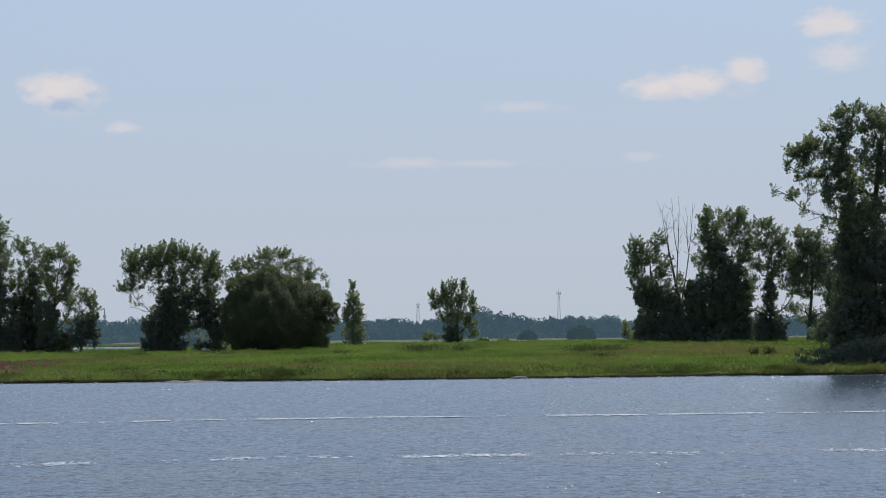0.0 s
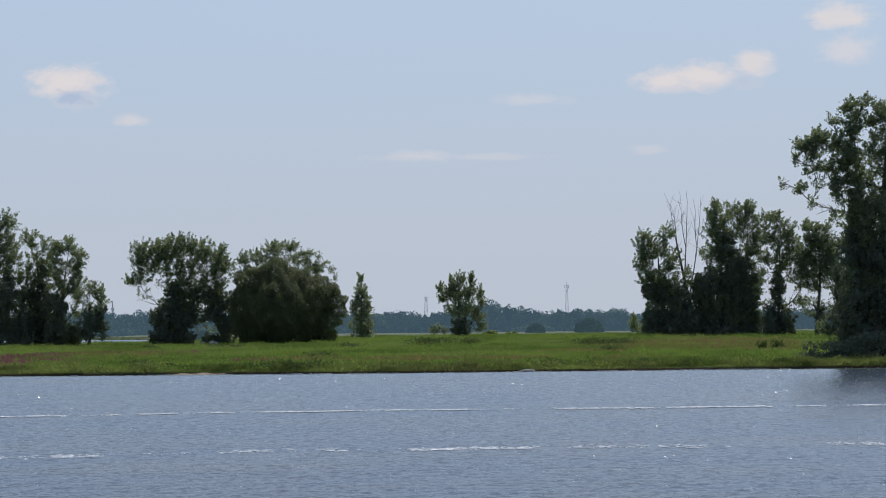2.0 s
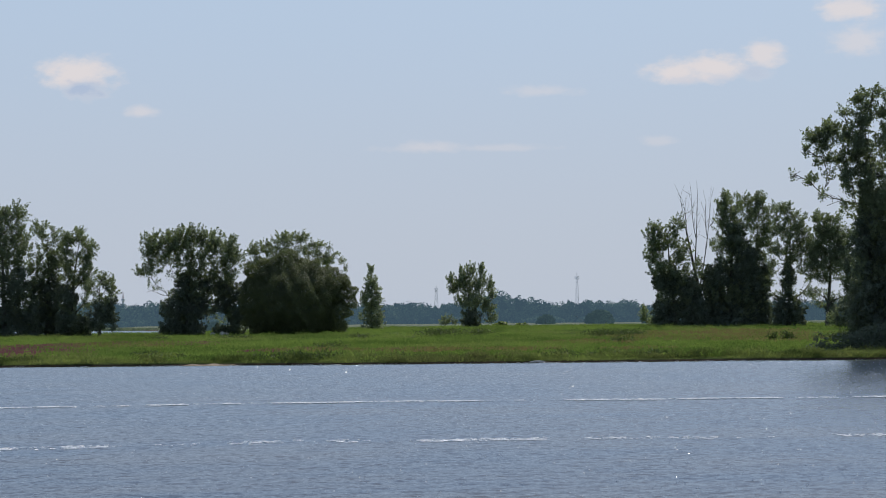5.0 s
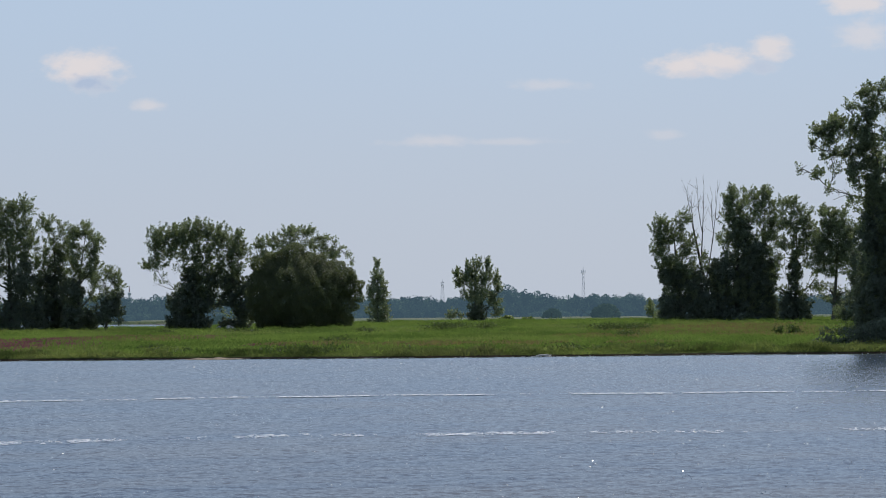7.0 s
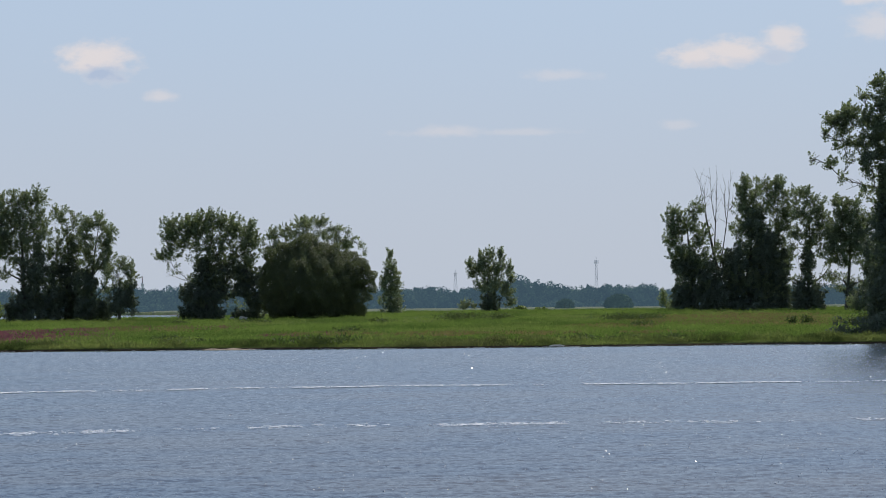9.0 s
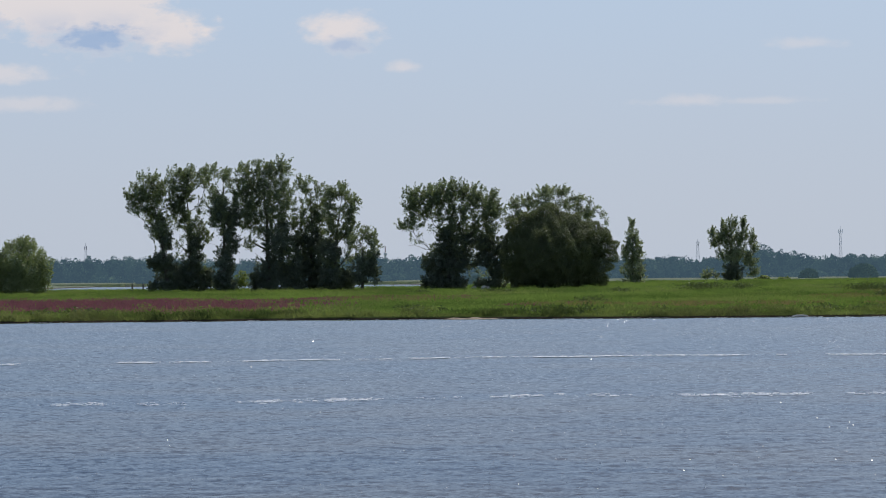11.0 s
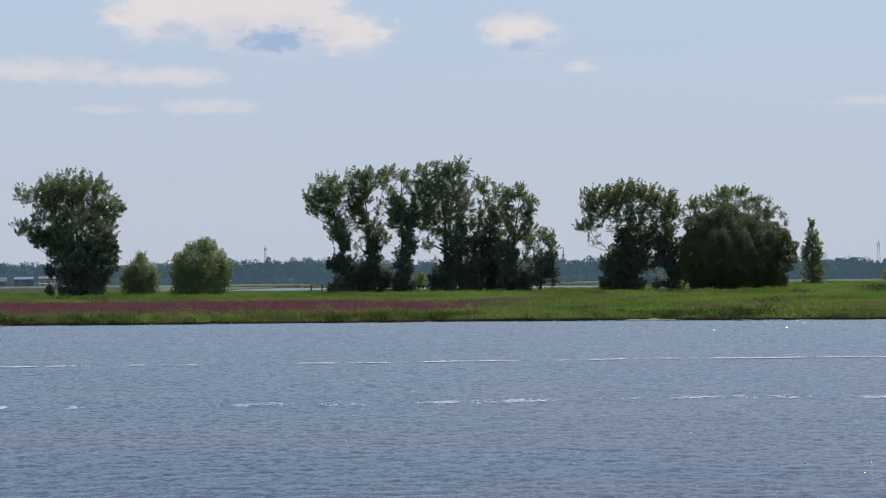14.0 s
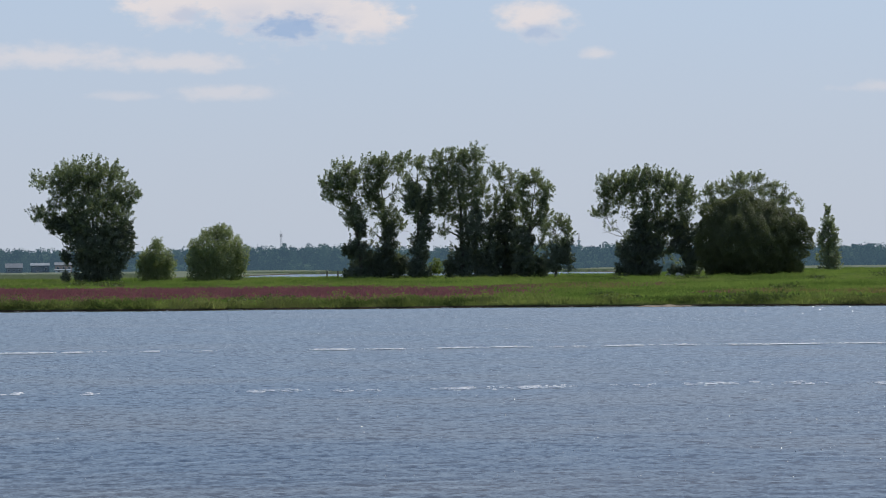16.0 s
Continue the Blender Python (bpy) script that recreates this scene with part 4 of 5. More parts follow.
def build_meadow():
    r = rng(21)
    # standing grass
    x, y, s = fan(60000, r, 2.0, 420, 1.5)
    z = land(x, y)
    h = 0.40 + 0.10 * waves2(x, y, 3) + 0.17 * waves2(x * 6, y * 3, 4) + r.normal(0, 0.05, len(x))
    bloom = np.exp(-((s - 52 + 0.35 * x) / 40) ** 2) * (x / y < 0.02)
    h = h * (1 - 0.45 * bloom)
    ok = (s < np.interp(x, [-60, 20, 60, 90], [295, 305, 400, 420]))
    x, y, z, h = x[ok], y[ok], z[ok], np.clip(h[ok], 0.25, 1.0)
    v, f = blades(x, y, z, r, h, 0.075, 0.45, 8, 0.6)
    ob = new("meadow_grass", mesh_of("meadow_grass", v, f, GRASS))
    tagged(ob, "tall bright green meadow grass covering the island", "grass", kind="stuff")
    # broad-leaved herbs in rounded tufts
    count = 3000
    x, y, s = fan(count, r, 0.0, 230, 1.3)
    keep = r.uniform(0, 1, count) > 0.95 * np.exp(-((s - 52 + 0.35 * x) / 38) ** 2) * (x / y < 0.02)
    x, y, count = x[keep], y[keep], int(keep.sum())
    i = np.repeat(np.arange(count), r.poisson(26, count))
    size = r.uniform(0.43, 1.1, count)[i]
    c = np.stack([x[i] + r.normal(0, 0.6, len(i)) * size, y[i] + r.normal(0, 0.6, len(i)) * size,
                  land(x, y)[i] + 0.20 + np.abs(r.normal(0, 0.30, len(i))) * np.minimum(size, 0.8)], 1)
    v, f = leaves(c, r, 0.17, 0.10, -0.15)
    ob = new("meadow_herbs", mesh_of("meadow_herbs", v, f, GRASS))
    tagged(ob, "soft rounded tufts of green herbs in the meadow", "herbs", kind="stuff")
    # hummocks of sedge along the cut bank
    n = 420
    x, y, s = fan(n, r, 0.6, 4.6, 1.4)
    w = r.uniform(0.45, 1.2, n)
    h = w * r.uniform(0.35, 0.7, n)
    i = np.repeat(np.arange(n), (210 * w).astype(int))
    d = unit(r.normal(size=(len(i), 3)))
    d[:, 2] = np.abs(d[:, 2])
    swell = (1 + 0.12 * r.normal(size=len(i)))[:, None]
    c = np.stack([x[i], y[i], land(x, y)[i]], 1) + d * swell * np.stack([w[i], w[i] * 0.8, h[i]], 1)
    up = unit(d * np.array([1, 1, 1.6]) + r.normal(0, 0.3, d.shape))
    v, f = leaves(c, r, 0.26, 0.075, 0.0, up, d * 0.5 + np.array([0, 0, 0.5]))
    ob = new("bank_hummocks", mesh_of("bank_hummocks", v, f, SEDGE))
    tagged(ob, "rounded green hummocks of sedge along the cut bank", "sedge", kind="stuff")
    # sedge along the cut bank
    x, y, s = fan(4200, r, 0.15, 6, 1.5)
    z = np.maximum(land(x, y), 0.02)
    h = np.clip(0.34 + 0.18 * waves2(x * 3, y, 5), 0.12, 0.7)
    v, f = blades(x, y, z, r, h, 0.085, 0.9, 9, 0.35)
    ob = new("bank_sedge", mesh_of("bank_sedge", v, f, SEDGE))
    tagged(ob, "dark sedge tufts hanging over the cut bank", "grass", kind="stuff")
    # purple loosestrife
    x, y, s = fan(90000, r, 8, 125, 1.2)
    band = np.exp(-((s - 50 + 0.35 * x) / 30) ** 2) * np.interp(x / y, [-0.2, -0.035, -0.008, 0.04], [1.0, 1.0, 0.3, 0.0])
    rest = patches(x, y, s, [(3.1, 112, 0.9, 20, 0.10), (4.4, 100, 0.6, 14, 0.08), (1.6, 95, 0.7, 15, 0.15), (6.2, 40, 0.9, 9, 0.025)])
    chance = np.clip(band * (0.68 + 0.5 * waves2(x * 1.8, y * 0.8, 9)), 0, 1) + rest
    ok = r.uniform(0, 1, len(x)) < chance
    x, y = x[ok], y[ok]
    z = land(x, y) + 0.30
    v, f = blades(x, y, z, r, np.clip(r.normal(0.22, 0.08, len(x)), 0.08, 0.45), 0.09, 0.5, 7, 0.55)
    ob = new("purple_loosestrife", mesh_of("purple_loosestrife", v, f, PURPLE))
    tagged(ob, "purple loosestrife in bloom across the meadow", "flowers", kind="stuff")
    # brownish seed heads
    x, y, s = fan(52000, r, 20, 200, 1.2)
    ok = r.uniform(0, 1, len(x)) < patches(x, y, s, [(9.2, 38, 1.1, 9, 0.5), (11.2, 40, 1.0, 9, 0.5), (12.6, 75, 0.9, 14, 0.5), (15.2, 125, 1.9, 40, 0.8), (16.6, 85, 1.2, 22, 0.6),
                                                     (6.6, 45, 1.0, 10, 0.4), (3.0, 100, 1.3, 22, 0.4), (13.6, 38, 0.8, 8, 0.35), (-5.0, 12, 1.5, 4, 0.3)])
    x, y = x[ok], y[ok]
    v, f = blades(x, y, land(x, y) + 0.25, r, np.full(len(x), 0.30), 0.07, 0.5, 6, 0.45)
    ob = new("seeding_grass", mesh_of("seeding_grass", v, f, RUST))
    tagged(ob, "reddish brown seed heads among the green grass", "grass", kind="stuff")


build_meadow()


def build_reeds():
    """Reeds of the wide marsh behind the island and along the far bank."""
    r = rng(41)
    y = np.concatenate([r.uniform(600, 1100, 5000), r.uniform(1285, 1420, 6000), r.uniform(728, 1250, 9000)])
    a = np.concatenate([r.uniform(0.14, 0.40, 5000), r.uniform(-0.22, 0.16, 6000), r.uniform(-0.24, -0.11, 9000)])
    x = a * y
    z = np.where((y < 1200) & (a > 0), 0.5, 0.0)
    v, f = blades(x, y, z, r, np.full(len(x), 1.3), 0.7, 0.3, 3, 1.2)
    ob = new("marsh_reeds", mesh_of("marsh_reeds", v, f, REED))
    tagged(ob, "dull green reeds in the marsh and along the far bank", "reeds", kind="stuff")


build_reeds()


def weed(x, y, w, h, seed):
    """A leafy weed clump in the meadow."""
    r = rng(seed)
    root = tagged(new("weed_clump"), "dark leafy weed clump standing in the meadow", "plant", "weed clumps in the meadow")
    root.matrix_world = pose(x, y, float(land(x, y)) - 0.03)
    v, f = joined([tube(bowed((0, 0, 0), (r.normal(0, w * 0.4), r.normal(0, w * 0.4), h * 0.8), r, 0.05, 4), np.linspace(0.02, 0.006, 4), 4) for _ in range(7)])
    part_mesh("stem", mesh_of("stem", v, f, BARK, True), root)
    n = int(260 * w * h) + 60
    c = r.normal(size=(n, 3)) * np.array([w * 0.45, w * 0.4, h * 0.26]) + np.array([0, 0, h * 0.55])
    v, f = leaves(c, r, 0.26, 0.14, -0.2)
    v[:, 2] = np.clip(v[:, 2], 0.02, None)
    part_mesh("foliage", mesh_of("foliage", v, f, WEED), root)


def sunny_weed(a, s, w, h, seed):
    yy = float(shore(math.tan(radians(a)) * 212)) + s
    root = tagged(new("yellow_weed"), "bright yellow-green leafy weed at the bank", "plant")
    x = math.tan(radians(a)) * yy
    root.matrix_world = pose(x, yy, float(land(x, yy)) - 0.03)
    r = rng(seed)
    part_mesh("stem", mesh_of("stem", *joined([tube(bowed((0, 0, 0), (r.normal(0, w * 0.3), r.normal(0, w * 0.3), h * 0.7), r, 0.05, 4), np.linspace(0.02, 0.006, 4), 4) for _ in range(5)]), BARK, True), root)
    c = r.normal(size=(420, 3)) * np.array([w * 0.4, w * 0.35, h * 0.2]) + np.array([0, 0, h * 0.6])
    v, f = leaves(c, r, 0.2, 0.11, -0.3)
    v[:, 2] = np.clip(v[:, 2], 0.02, None)
    part_mesh("foliage", mesh_of("foliage", v, f, LEAF_LIGHT), root)


sunny_weed(3.68, 4.5, 1.5, 0.75, 401)
sunny_weed(3.25, 7.0, 0.6, 0.6, 402)

for i, (a, s, w, h) in enumerate([
        (9.5, 150, 3.2, 1.1), (10.3, 150, 2.2, 0.9), (12.9, 120, 2.6, 1.0), (13.4, 118, 3.0, 0.9), (13.3, 75, 1.4, 0.7), (16.45, 70, 0.6, 1.0), (16.75, 72, 0.9, 1.1),
        (17.9, 55, 1.3, 1.4), (17.7, 58, 0.8, 1.0), (7.8, 130, 1.6, 0.8), (7.2, 62, 1.6, 0.7), (-7.0, 140, 2.8, 0.7), (-7.6, 150, 1.4, 0.7), (3.6, 160, 1.6, 0.6), (5.2, 165, 3.0, 0.6),
        (-4.3, 6, 1.1, 0.7), (-3.6, 5, 1.6, 0.8), (-3.1, 6, 1.0, 0.7), (0.9, 4, 0.9, 0.6), (3.4, 8, 1.4, 0.8), (4.0, 6, 1.0, 0.6), (6.2, 3, 2.6, 0.7), (7.0, 3, 2.0, 0.7), (8.6, 4, 1.4, 0.6), (12.0, 4, 1.8, 0.7), (13.0, 4, 1.2, 0.7), (14.0, 4, 1.5, 0.6)]):
    yy = (float(shore(math.tan(radians(a)) * 212)) + s)
    weed(math.tan(radians(a)) * yy, yy, w, h, 300 + i)


# ---- far distance ----
PROFILE = [(-12, 0.47), (-8.8, 0.465), (-6.2, 0.37), (-5.5, 0.47), (-3.7, 0.50), (-3.1, 0.53), (-2.4, 0.50), (0.1, 0.42), (2.8, 0.50), (3.5, 0.465), (6, 0.43), (8.4, 0.415),
           (8.9, 0.46), (9.25, 0.33), (9.55, 0.35), (10.5, 0.55), (10.85, 0.69), (11.05, 0.52), (11.3, 0.51), (11.8, 0.41), (12.2, 0.39), (12.7, 0.485), (13.0, 0.38), (13.5, 0.44),
           (13.7, 0.30), (14.1, 0.33), (17, 0.38), (22, 0.42)]


def far_trees(name, a0, a1, dist, count, profile, leaf, card, seed, label, low=0.5):
    """A far line of woods: many crowns of leafy sprays side by side."""
    r = rng(seed)
    pts, cores, ups = [], [], []
    pa, pe = np.array(profile).T
    for i in range(count):
        a = a0 + (a1 - a0) * (i + r.uniform(-0.6, 0.6)) / count
        d = dist * r.uniform(1.0, 1.08)
        top = 3.2 + d * math.tan(radians(float(np.interp(a, pa, pe)))) * r.uniform(0.80, 1.04)
        w = r.uniform(4.5, 10.5)
        n = int(700 * r.uniform(0.8, 1.2))
        u = r.normal(size=(n, 3))
        u /= np.linalg.norm(u, axis=1)[:, None]
        c = u * np.array([w, w, 0.45 * top]) * r.uniform(0.5, 1.0, n)[:, None] ** 0.4
        bulge = 1 + 0.18 * np.sin(u[:, 0] * 5 + i) * np.cos(u[:, 2] * 4 + i * 2)
        c = c * bulge[:, None] + np.array([0, 0, 0.55 * top])
        fill = r.uniform(0, 1, n) < 0.3
        c[fill, 2] = r.uniform(0, 0.5, fill.sum()) * top
        c[:, 2] = np.clip(c[:, 2], low, top)
        ra = radians(a)
        pts.append(c + np.array([d * math.sin(ra), d * math.cos(ra), 0]))
        ups.append(unit(u * np.array([1, 1, 1.4]) + r.normal(0, 0.35, u.shape)))
        core = u[:80] * np.array([w * 0.8, w * 0.3, 0.40 * top]) * r.uniform(0.3, 1, (80, 1)) + np.array([0, 0, 0.46 * top])
        cores.append(core + np.array([d * math.sin(ra), d * math.cos(ra) + 6.0, 0]))
    v, f = leaves(np.concatenate(pts), r, card * 1.3, card * 1.2, 0.0, np.concatenate(ups))
    v, f = joined([(v, f), leaves(np.concatenate(cores), r, 5.2, 4.6, 0.0)])
    ob = new(name, mesh_of(name, v, f, leaf))
    return tagged(ob, label, "woods", kind="stuff")


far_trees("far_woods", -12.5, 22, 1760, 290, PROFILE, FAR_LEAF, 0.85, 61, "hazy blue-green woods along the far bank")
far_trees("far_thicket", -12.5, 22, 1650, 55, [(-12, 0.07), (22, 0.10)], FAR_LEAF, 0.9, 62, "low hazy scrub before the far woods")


# ---- foam lines along the current, painted sparkle along the shore ----
def foam_sparkle_line(points, n, thick, seed, rise=0.05, gap=0.5):
    r = rng(seed)
    px, py = np.array(points).T
    x0 = r.uniform(px[0], px[-1], n)
    gaps = np.sin(x0 * 1.1) + np.sin(x0 * 0.43 + 2) + np.sin(x0 * 2.7 + 1) + 0.5 * np.sin(x0 * 6.1)
    gaps = gaps - 1.3 * (x0 < 2)
    x0 = x0[gaps + r.normal(0, 0.6, n) > gap]
    m = len(x0)
    y0 = np.interp(x0, px, py) + r.normal(0, thick, m) + 0.25 * np.sin(x0 * 0.9)
    rx, ry, h = r.uniform(0.03, 0.15, m), r.uniform(0.02, 0.058, m), r.uniform(0.0, 0.006, m)
    ang = np.linspace(0, 2 * math.pi, 6, endpoint=False)
    ring = np.stack([x0[:, None] + rx[:, None] * np.cos(ang) * r.uniform(0.7, 1.2, (m, 6)), y0[:, None] + ry[:, None] * np.sin(ang) * r.uniform(0.7, 1.2, (m, 6)), np.full((m, 6), rise - 0.006)], -1)
    up = ring.copy()
    up[:, :, :2] = (up[:, :, :2] - np.stack([x0, y0], -1)[:, None]) * 0.8 + np.stack([x0, y0], -1)[:, None]
    up[:, :, 2] = h[:, None] + rise
    v = np.concatenate([ring, up], 1).reshape(-1, 3)
    base = np.arange(m)[:, None] * 12
    quads = [base + np.array([j, (j + 1) % 6, 6 + (j + 1) % 6, 6 + j]) for j in range(6)]
    quads += [base + np.array([6, 7, 8, 9]), base + np.array([6, 9, 10, 11])]
    ob = new("foam_sparkle_streak", mesh_of("foam_sparkle_streak", v, np.concatenate(quads), FOAM_SPARKLE))
    tagged(ob, "broken white streak of foam and painted sparkle on the river", "foam", kind="stuff")


foam_sparkle_line([(-22, 103.5), (-14, 104.2), (-9, 104.6), (-2.5, 105.2), (9.6, 107.2), (17, 107), (25, 105.6), (37, 104.5), (48, 103.5)], 9000, 0.30, 71, 0.036, -0.35)
foam_sparkle_line([(-16, 69), (-8, 70), (0, 70.5), (8, 72.5), (16, 71.5), (26, 70.5), (32, 70)], 1900, 0.5, 72, 0.024, -0.15)
# these white flecks stand in for sparkle at the water's edge
foam_sparkle_line([(x, float(shore(x)) - 0.45) for x in range(-42, 75, 3)], 2600, 0.06, 73, 0.02, 0.7)


# ---- steep wavelet crests that catch the sun ----
def build_crests():
    """Short steep wavelets shaped for sun glint: most face its angle, with longer backs."""
    r = rng(77)
    n = 6000
    y = 40.0 * (207.0 / 40.0) ** r.uniform(0, 1, n)
    x = (-0.2 + 0.6 * r.uniform(0, 1, n) ** 0.45) * y
    w = r.uniform(0.5, 1.3, n) * 0.016 * (y / 100) ** 0.8
    h = w * r.uniform(0.7, 1.1, n)
    slope = np.radians(np.clip(r.normal(31, 8, n), 14, 70))
    face = np.radians(r.normal(8, 18, n))
    u = np.stack([np.sin(face), -np.cos(face)], -1)
    c = np.stack([np.cos(face), np.sin(face)], -1)
    run, back = h / np.tan(slope), h * r.uniform(2.0, 3.5, n)
    base = np.stack([x, y], -1)

    def corner(along, across, z):
        p = base + u * along[:, None] + c * (across * w)[:, None]
        return np.concatenate([p, z[:, None]], 1)
    low, top = np.full(n, -0.004), h + 0.002
    skew = r.uniform(0.35, 0.7, n)
    v = np.stack([corner(run, -np.ones(n), low), corner(run, np.ones(n), low), corner(run * 0, skew, top), corner(run * 0, -skew, top),
                  corner(-back, np.ones(n), low), corner(-back, -np.ones(n), low)], 1).reshape(-1, 3)
    k = np.arange(n)[:, None] * 6
    faces = np.concatenate([k + np.array(q) for q in ((0, 1, 2), (0, 2, 3), (3, 2, 4), (3, 4, 5), (1, 4, 2), (0, 3, 5))])
    ob = new("wavelet_crests", mesh_of("wavelet_crests", v, faces, CREST))
    tagged(ob, "small steep glassy wavelets glinting in the sun", "waves", kind="stuff")


build_crests()


# ---- far bank: houses, masts, pylon ----
# wall, roof and steel colours have bluish distance haze mixed in
WALL_DARK = plain_material("hazed_dark_boards", (0.15, 0.20, 0.25), 0.8)
WALL_PINK = plain_material("pink_brick", (0.46, 0.36, 0.33), 0.8)
WALL_GREY = plain_material("grey_boards", (0.22, 0.27, 0.32), 0.8)
ROOF_PALE = plain_material("metal_roof", (0.20, 0.24, 0.28), 0.9)
ROOF_DARK = plain_material("shingle_roof", (0.16, 0.19, 0.22), 0.9)
WHITE_TRIM = plain_material("white_paint", (0.78, 0.80, 0.81), 0.6)
PANE = plain_material("window_glass", (0.06, 0.09, 0.12), 0.1)
STEEL = plain_material("galvanised_steel", (0.50, 0.54, 0.58), 0.6, 0.2)
RED_PAINT = plain_material("faded_red_paint", (0.42, 0.32, 0.32), 0.6)


def box_bm(x0, x1, y0, y1, z0, z1, bevel=0.0):
    bm = bmesh.new()
    bmesh.ops.create_cube(bm, size=1.0, matrix=Matrix.LocRotScale(((x0 + x1) / 2, (y0 + y1) / 2, (z0 + z1) / 2), None, (x1 - x0, y1 - y0, z1 - z0)))
    if bevel:
        bmesh.ops.bevel(bm, geom=bm.edges[:], offset=bevel, segments=1, affect="EDGES")
    return bm


def gable_bm(x0, x1, y0, y1, z, rise, over=0.4, thick=0.25, along_x=True):
    """A pitched roof of two slabs with its ridge along x or y."""
    bm = bmesh.new()
    a0, a1, b0, b1 = (x0 - over, x1 + over, y0 - over, y1 + over) if along_x else (y0 - over, y1 + over, x0 - over, x1 + over)
    mid = (b0 + b1) / 2
    prof = [(b0, z), (mid, z + rise), (b1, z), (b1, z + thick), (mid, z + rise + thick), (b0, z + thick)]
    ends = []
    for a in (a0, a1):
        ends.append([bm.verts.new((a, b, c) if along_x else (b, a, c)) for b, c in prof])
    for i in range(6):
        j = (i + 1) % 6
        bm.faces.new((ends[0][i], ends[0][j], ends[1][j], ends[1][i]))
    bm.faces.new((ends[0][0], ends[0][1], ends[0][4], ends[0][5])), bm.faces.new((ends[0][1], ends[0][2], ends[0][3], ends[0][4]))
    bm.faces.new((ends[1][5], ends[1][4], ends[1][1], ends[1][0])), bm.faces.new((ends[1][4], ends[1][3], ends[1][2], ends[1][1]))
    bmesh.ops.recalc_face_normals(bm, faces=bm.faces[:])
    return bm


def far_house(x, y, w, d, h, rise, wall, roof, label, along_x=True, panes=3):
    root = tagged(new("house"), label, "house", "houses on the far bank")
    root.matrix_world = pose(x, y, 1.0, 0, 0, -math.degrees(math.atan2(x, y)))
    part("wall", box_bm(-w / 2, w / 2, -d / 2, d / 2, -0.6, h), wall, root)
    part("roof", gable_bm(-w / 2, w / 2, -d / 2, d / 2, h, rise, 0.5, 0.3, along_x), roof, root)
    if not along_x:
        bm = bmesh.new()
        v = [bm.verts.new(c) for c in ((-w / 2, -d / 2, h), (w / 2, -d / 2, h), (0, -d / 2, h + rise), (-w / 2, -d / 2 + 0.2, h), (w / 2, -d / 2 + 0.2, h), (0, -d / 2 + 0.2, h + rise))]
        for f in ((0, 1, 2), (5, 4, 3), (0, 3, 4, 1), (1, 4, 5, 2), (2, 5, 3, 0)):
            bm.faces.new([v[i] for i in f])
        part("gable", bm, wall, root)
    for i in range(panes):
        px = (i + 0.5) / panes * w - w / 2
        win = part("window", box_bm(px - 0.75, px + 0.75, -d / 2 - 0.12, -d / 2 + 0.05, h * 0.42, h * 0.82), WHITE_TRIM, root)
        part("pane", box_bm(px - 0.6, px + 0.6, -d / 2 - 0.15, -d / 2 - 0.05, h * 0.46, h * 0.78), PANE, win)
    return root


def at(heading, dist):
    a = radians(heading)
    return dist * math.sin(a), dist * math.cos(a)


far_house(*at(-8.42, 1640), 10.5, 9, 4.4, 1.5, WALL_DARK, ROOF_PALE, "dark boarded house with a pale metal roof", True)
far_house(*at(-8.47, 1628), 6.0, 4, 2.6, 1.9, WALL_GREY, ROOF_PALE, "small dark gabled shed before a house", False, 1)
far_house(*at(-7.93, 1640), 10.0, 9, 4.6, 1.6, WALL_PINK, ROOF_DARK, "pinkish brick house with a dark roof")
far_house(*at(-7.95, 1620), 9.0, 3, 1.7, 0.5, WHITE_TRIM, ROOF_PALE, "low white boathouse at the water's edge", True, 2)
far_house(*at(-8.95, 1640), 9.5, 8, 3.2, 2.6, WALL_GREY, ROOF_DARK, "grey house half hidden in haze by the woods")


def strut(a, b, r0, sides=4):
    return tube(np.array([a, b], float), [r0, r0], sides)


def lattice(w0, w1, z0, z1, steps, leg, brace):
    """Legs and crossed braces of a tapering square lattice: lists of pieces."""
    legs, braces = [], []
    cs = [(-1, -1), (1, -1), (1, 1), (-1, 1)]
    lv = [(z0 + (z1 - z0) * i / steps, (w0 + (w1 - w0) * i / steps) / 2) for i in range(steps + 1)]
    for cx, cy in cs:
        legs.append(strut((cx * lv[0][1], cy * lv[0][1], z0), (cx * lv[-1][1], cy * lv[-1][1], z1), leg))
    for (za, wa), (zb, wb) in zip(lv, lv[1:]):
        for k in range(4):
            (ax, ay), (bx, by) = cs[k], cs[(k + 1) % 4]
            braces.append(strut((ax * wa, ay * wa, za), (bx * wb, by * wb, zb), brace))
            braces.append(strut((bx * wa, by * wa, za), (ax * wb, ay * wb, zb), brace))
            braces.append(strut((ax * wb, ay * wb, zb), (bx * wb, by * wb, zb), brace))
    return legs, braces


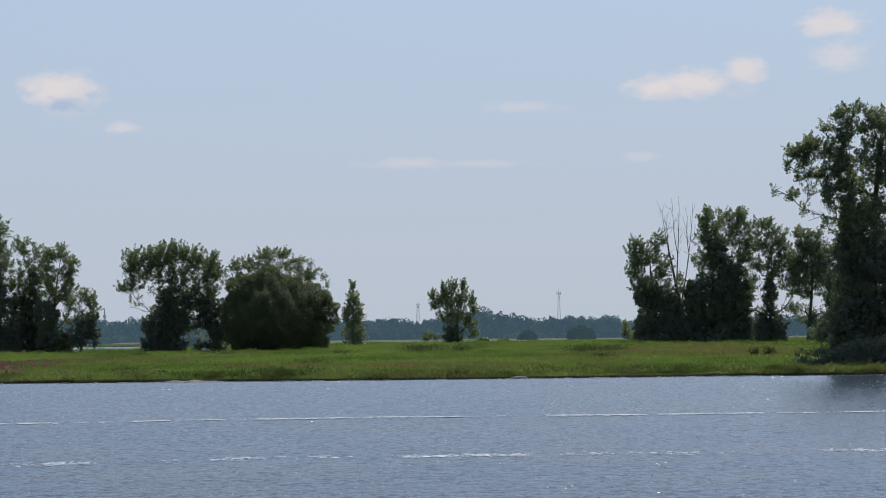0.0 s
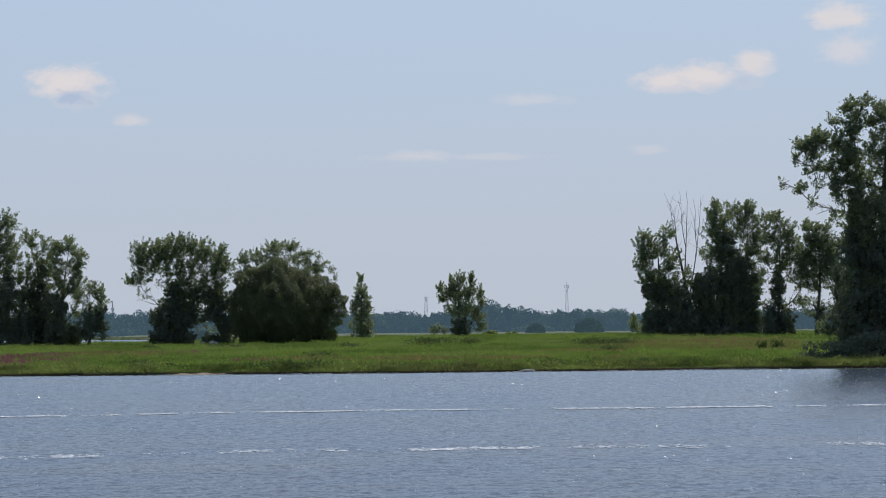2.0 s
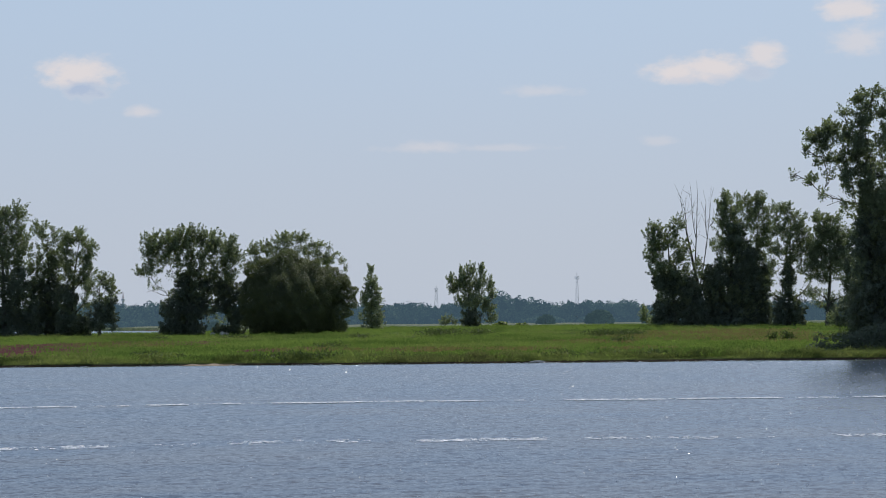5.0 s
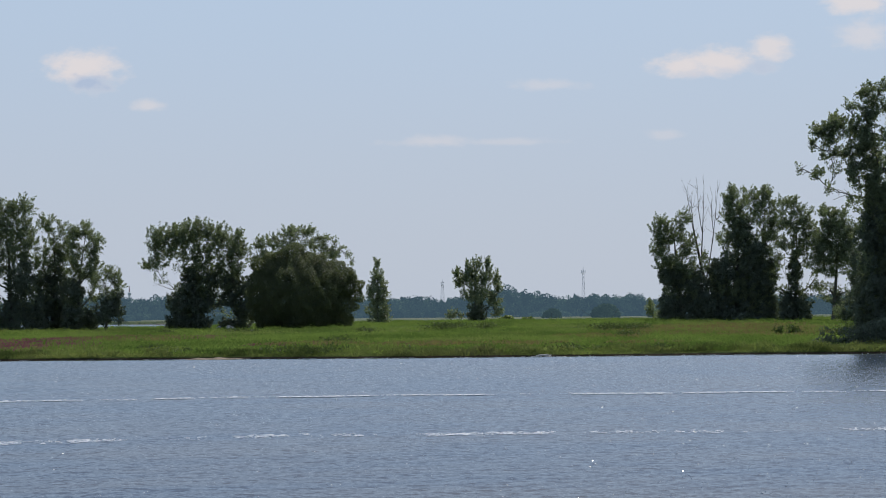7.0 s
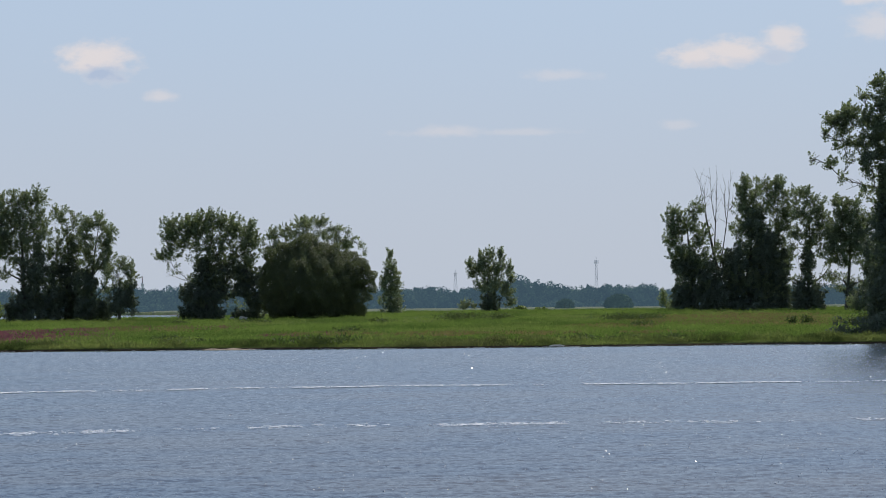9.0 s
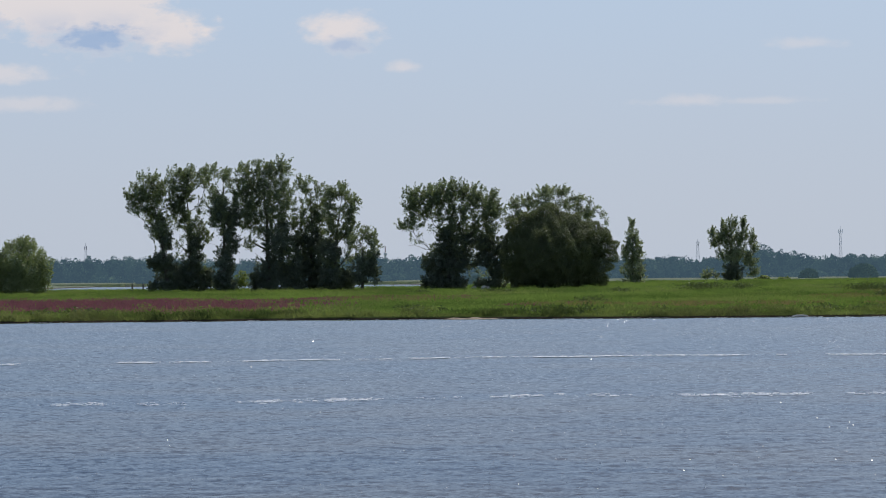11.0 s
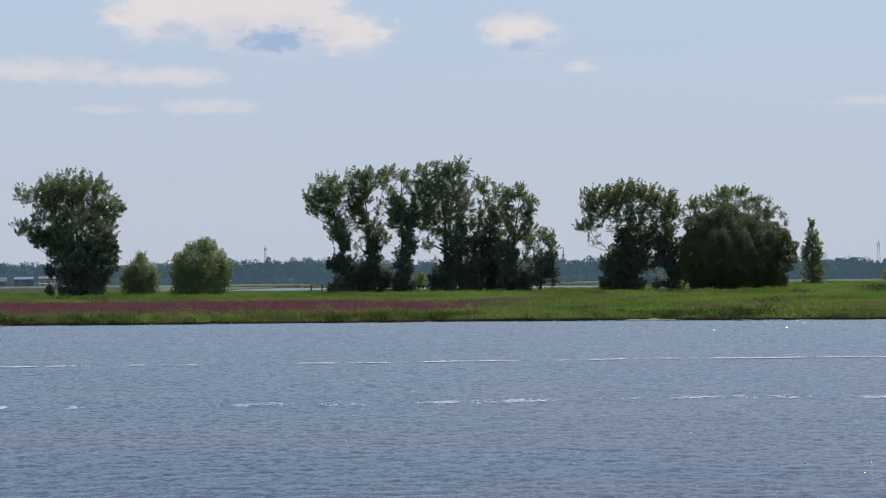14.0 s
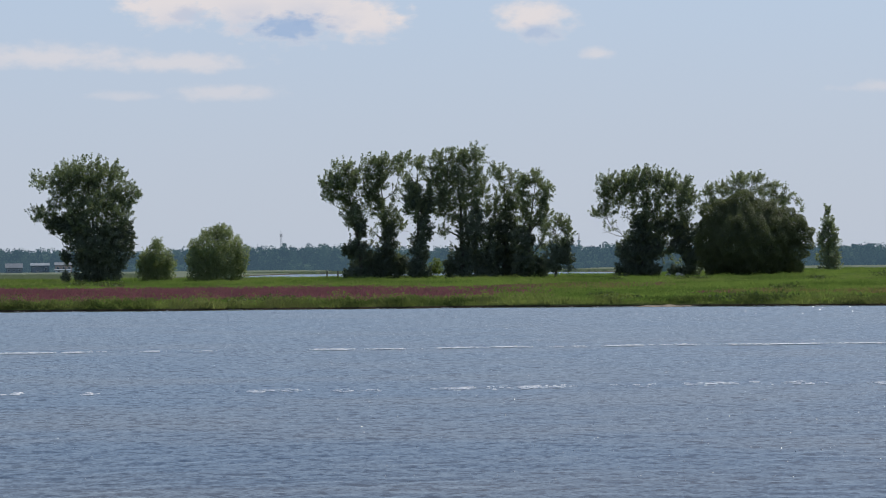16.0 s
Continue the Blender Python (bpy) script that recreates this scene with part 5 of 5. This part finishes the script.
def mast(name, heading, dist, top, w0, w1, label, category, arms=(), heads=0, paint=None):
    root = tagged(new(name), label, category)
    x, y = at(heading, dist)
    root.matrix_world = pose(x, y, 1.0, 0, 0, -heading)
    legs, braces = lattice(w0, w1, 0, top - 1, 10, 0.10, 0.05)
    for g in legs:
        part_mesh("leg", mesh_of("leg", *g, STEEL), root)
    part_mesh("bracing", mesh_of("bracing", *joined(braces), STEEL), root)
    for z, half in arms:
        part_mesh("crossarm", mesh_of("crossarm", *joined([strut((-half, 0, z), (half, 0, z), 0.14), strut((-half, 0, z), (0, 0, z + 1.0), 0.1), strut((half, 0, z), (0, 0, z + 1.0), 0.1)]), paint or STEEL), root)
    for i in range(heads):
        px = (i - (heads - 1) / 2) * 1.3
        part("antenna_panel", box_bm(px - 0.2, px + 0.2, -w1 / 2 - 0.5, -w1 / 2 - 0.2, top - 3.2, top - 0.6, 0.05), paint or WHITE_TRIM, root)
    part_mesh("spike", mesh_of("spike", *strut((0, 0, top - 1.2), (0, 0, top + 1.5), 0.1), STEEL), root)


mast("pylon", 9.416, 1950, 26.3, 4.2, 1.2, "grey lattice power pylon rising above the far woods", "pylon", ((25.2, 1.3), (23.4, 1.0)))
mast("lattice_mast", 12.377, 1900, 33.5, 3.0, 0.9, "slim lattice telephone mast above the far trees", "mast", (), 3)
mast("lattice_mast", -3.40, 1950, 27.0, 2.6, 0.9, "thin distant mast above the far woods", "mast", (), 2, PANE)


def water_tower(heading, dist, top):
    root = tagged(new("beacon_tower"), "distant pale tower with a red-topped mast", "tower")
    x, y = at(heading, dist)
    root.matrix_world = pose(x, y, 1.0, 0, 0, -heading)
    part_mesh("shaft", mesh_of("shaft", *tube(np.array([(0, 0, 0), (0, 0, top * 0.72)]), [1.0, 0.8], 10), WHITE_TRIM, True), root)
    part_mesh("platform", mesh_of("platform", *tube(np.array([(0, 0, top * 0.72), (0, 0, top * 0.74), (0, 0, top * 0.80), (0, 0, top * 0.81)]), [0.6, 1.2, 1.2, 0.3], 12), WHITE_TRIM), root)
    part_mesh("mast", mesh_of("mast", *tube(np.array([(0, 0, top * 0.8), (0, 0, top)]), [0.45, 0.2], 8), RED_PAINT, True), root)


water_tower(2.86, 1950, 25.0)


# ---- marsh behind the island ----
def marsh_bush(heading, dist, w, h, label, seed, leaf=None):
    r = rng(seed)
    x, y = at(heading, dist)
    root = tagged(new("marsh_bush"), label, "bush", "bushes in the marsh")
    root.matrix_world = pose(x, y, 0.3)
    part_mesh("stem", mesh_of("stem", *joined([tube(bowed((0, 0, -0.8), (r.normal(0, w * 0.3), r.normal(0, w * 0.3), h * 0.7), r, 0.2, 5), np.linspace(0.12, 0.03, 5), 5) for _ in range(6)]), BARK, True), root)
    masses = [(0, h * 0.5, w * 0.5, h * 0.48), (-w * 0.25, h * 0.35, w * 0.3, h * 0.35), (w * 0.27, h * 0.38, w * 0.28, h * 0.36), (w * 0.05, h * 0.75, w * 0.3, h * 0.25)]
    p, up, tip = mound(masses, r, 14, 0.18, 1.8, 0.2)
    v, f = joined([leaves(p, r, 0.6, 0.4, 0.0, up, tip), leaves(blocker_points(masses, r, 1.5), r, 1.0, 0.8)])
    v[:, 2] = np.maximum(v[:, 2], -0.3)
    part_mesh("foliage", mesh_of("foliage", v, f, leaf or HAZE_TINT_LEAF), root)


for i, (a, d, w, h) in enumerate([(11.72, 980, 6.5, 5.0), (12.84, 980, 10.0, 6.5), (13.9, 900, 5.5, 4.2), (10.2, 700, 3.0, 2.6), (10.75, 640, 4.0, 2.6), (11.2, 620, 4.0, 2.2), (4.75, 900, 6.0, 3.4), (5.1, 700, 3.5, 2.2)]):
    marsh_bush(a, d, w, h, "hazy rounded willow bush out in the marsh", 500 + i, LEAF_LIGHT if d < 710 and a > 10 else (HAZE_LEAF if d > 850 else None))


def driftwood(x, y):
    r = rng(81)
    ob = tagged(new("driftwood_log"), "pale driftwood log lying at the water's edge", "log")
    ob.matrix_world = pose(x, y, 0.05)
    part_mesh("stem", mesh_of("stem", *tube(np.array([(-0.6, 0, 0.02), (-0.25, 0.05, 0.06), (0.2, 0, 0.07), (0.6, 0.1, 0.03)]), [0.03, 0.06, 0.065, 0.04], 9), BARK_PALE, True), ob)
    part_mesh("snag", mesh_of("snag", *tube(bowed((0.1, 0, 0.06), (0.3, 0.1, 0.2), r, 0.02, 4), [0.04, 0.035, 0.02, 0.01], 6), BARK_PALE, True), ob)


driftwood(41.0, float(shore(41.0)) - 0.3)


def post(x, y, h):
    ob = tagged(new("wooden_post"), "weathered wooden post standing in the grass", "post", "posts at the backwater")
    ob.matrix_world = pose(x, y, float(land(x, y)) - 0.2)
    part_mesh("shaft", mesh_of("shaft", *tube(np.array([(0, 0, 0), (0.02, 0, h * 0.5), (0.03, 0.01, h), (0.03, 0.01, h + 0.04)]), [0.13, 0.12, 0.11, 0.05], 9), BARK, True), ob)


post(-19.2, 449.6, 1.5)
post(-17.3, 447.0, 1.5)


# ---- small things at the shore ----
SAND = plain_material("wet_sand", (0.24, 0.185, 0.13), 0.8, vary=0.3, scale=3.0)
STONE = plain_material("pale_stone", (0.48, 0.47, 0.45), 0.8, vary=0.25, scale=4.0)


def sand_patch(x, w, d):
    """A small tongue of sand at the foot of the bank."""
    r = rng(91)
    n, m = 26, 7
    v, f = [], []
    for j in range(m):
        for i in range(n):
            u, t = i / (n - 1) * 2 - 1, j / (m - 1) * 2 - 1
            xx = x + u * w / 2
            edge = max(0.0, 1 - u * u) ** 0.5 * (1 + 0.25 * math.sin(u * 9))
            v.append((xx, float(shore(xx)) - d * 0.3 + t * d / 2 * edge, 0.16 * (1 - t * t) * edge - 0.04 + r.normal(0, 0.008)))
    ob = new("sand_tongue", mesh_of("sand_tongue", v, grid_faces(m, n), SAND, True))
    tagged(ob, "narrow tongue of tan sand under the cut bank", "sand", kind="structure")


sand_patch(16.6, 4.6, 1.0)


def stone(x, y, w, seed):
    r = rng(seed)
    bm = bmesh.new()
    bmesh.ops.create_icosphere(bm, subdivisions=2, radius=0.5)
    for q in bm.verts:
        k = 1 + 0.22 * noise.noise(q.co * 2.2 + Vector((seed, 0, 0)))
        q.co = Vector((q.co.x * w * k, q.co.y * w * 0.8 * k, q.co.z * w * 0.7 * k + w * 0.2))
    me = bpy.data.meshes.new("stone")
    bm.to_mesh(me)
    bm.free()
    me.materials.append(STONE)
    ob = tagged(new("stone", me), "pale weathered stone lying in the grass", "stone", "stones under the trees")
    ob.matrix_world = pose(x, y, float(land(x, y)) - 0.02, 0, 0, r.uniform(0, 360))


for i, (a, d, w) in enumerate([(4.72, 428, 1.1), (4.93, 428, 1.25), (5.02, 428, 0.9), (-6.75, 412, 0.6)]):
    stone(*at(a, d), w, 600 + i)
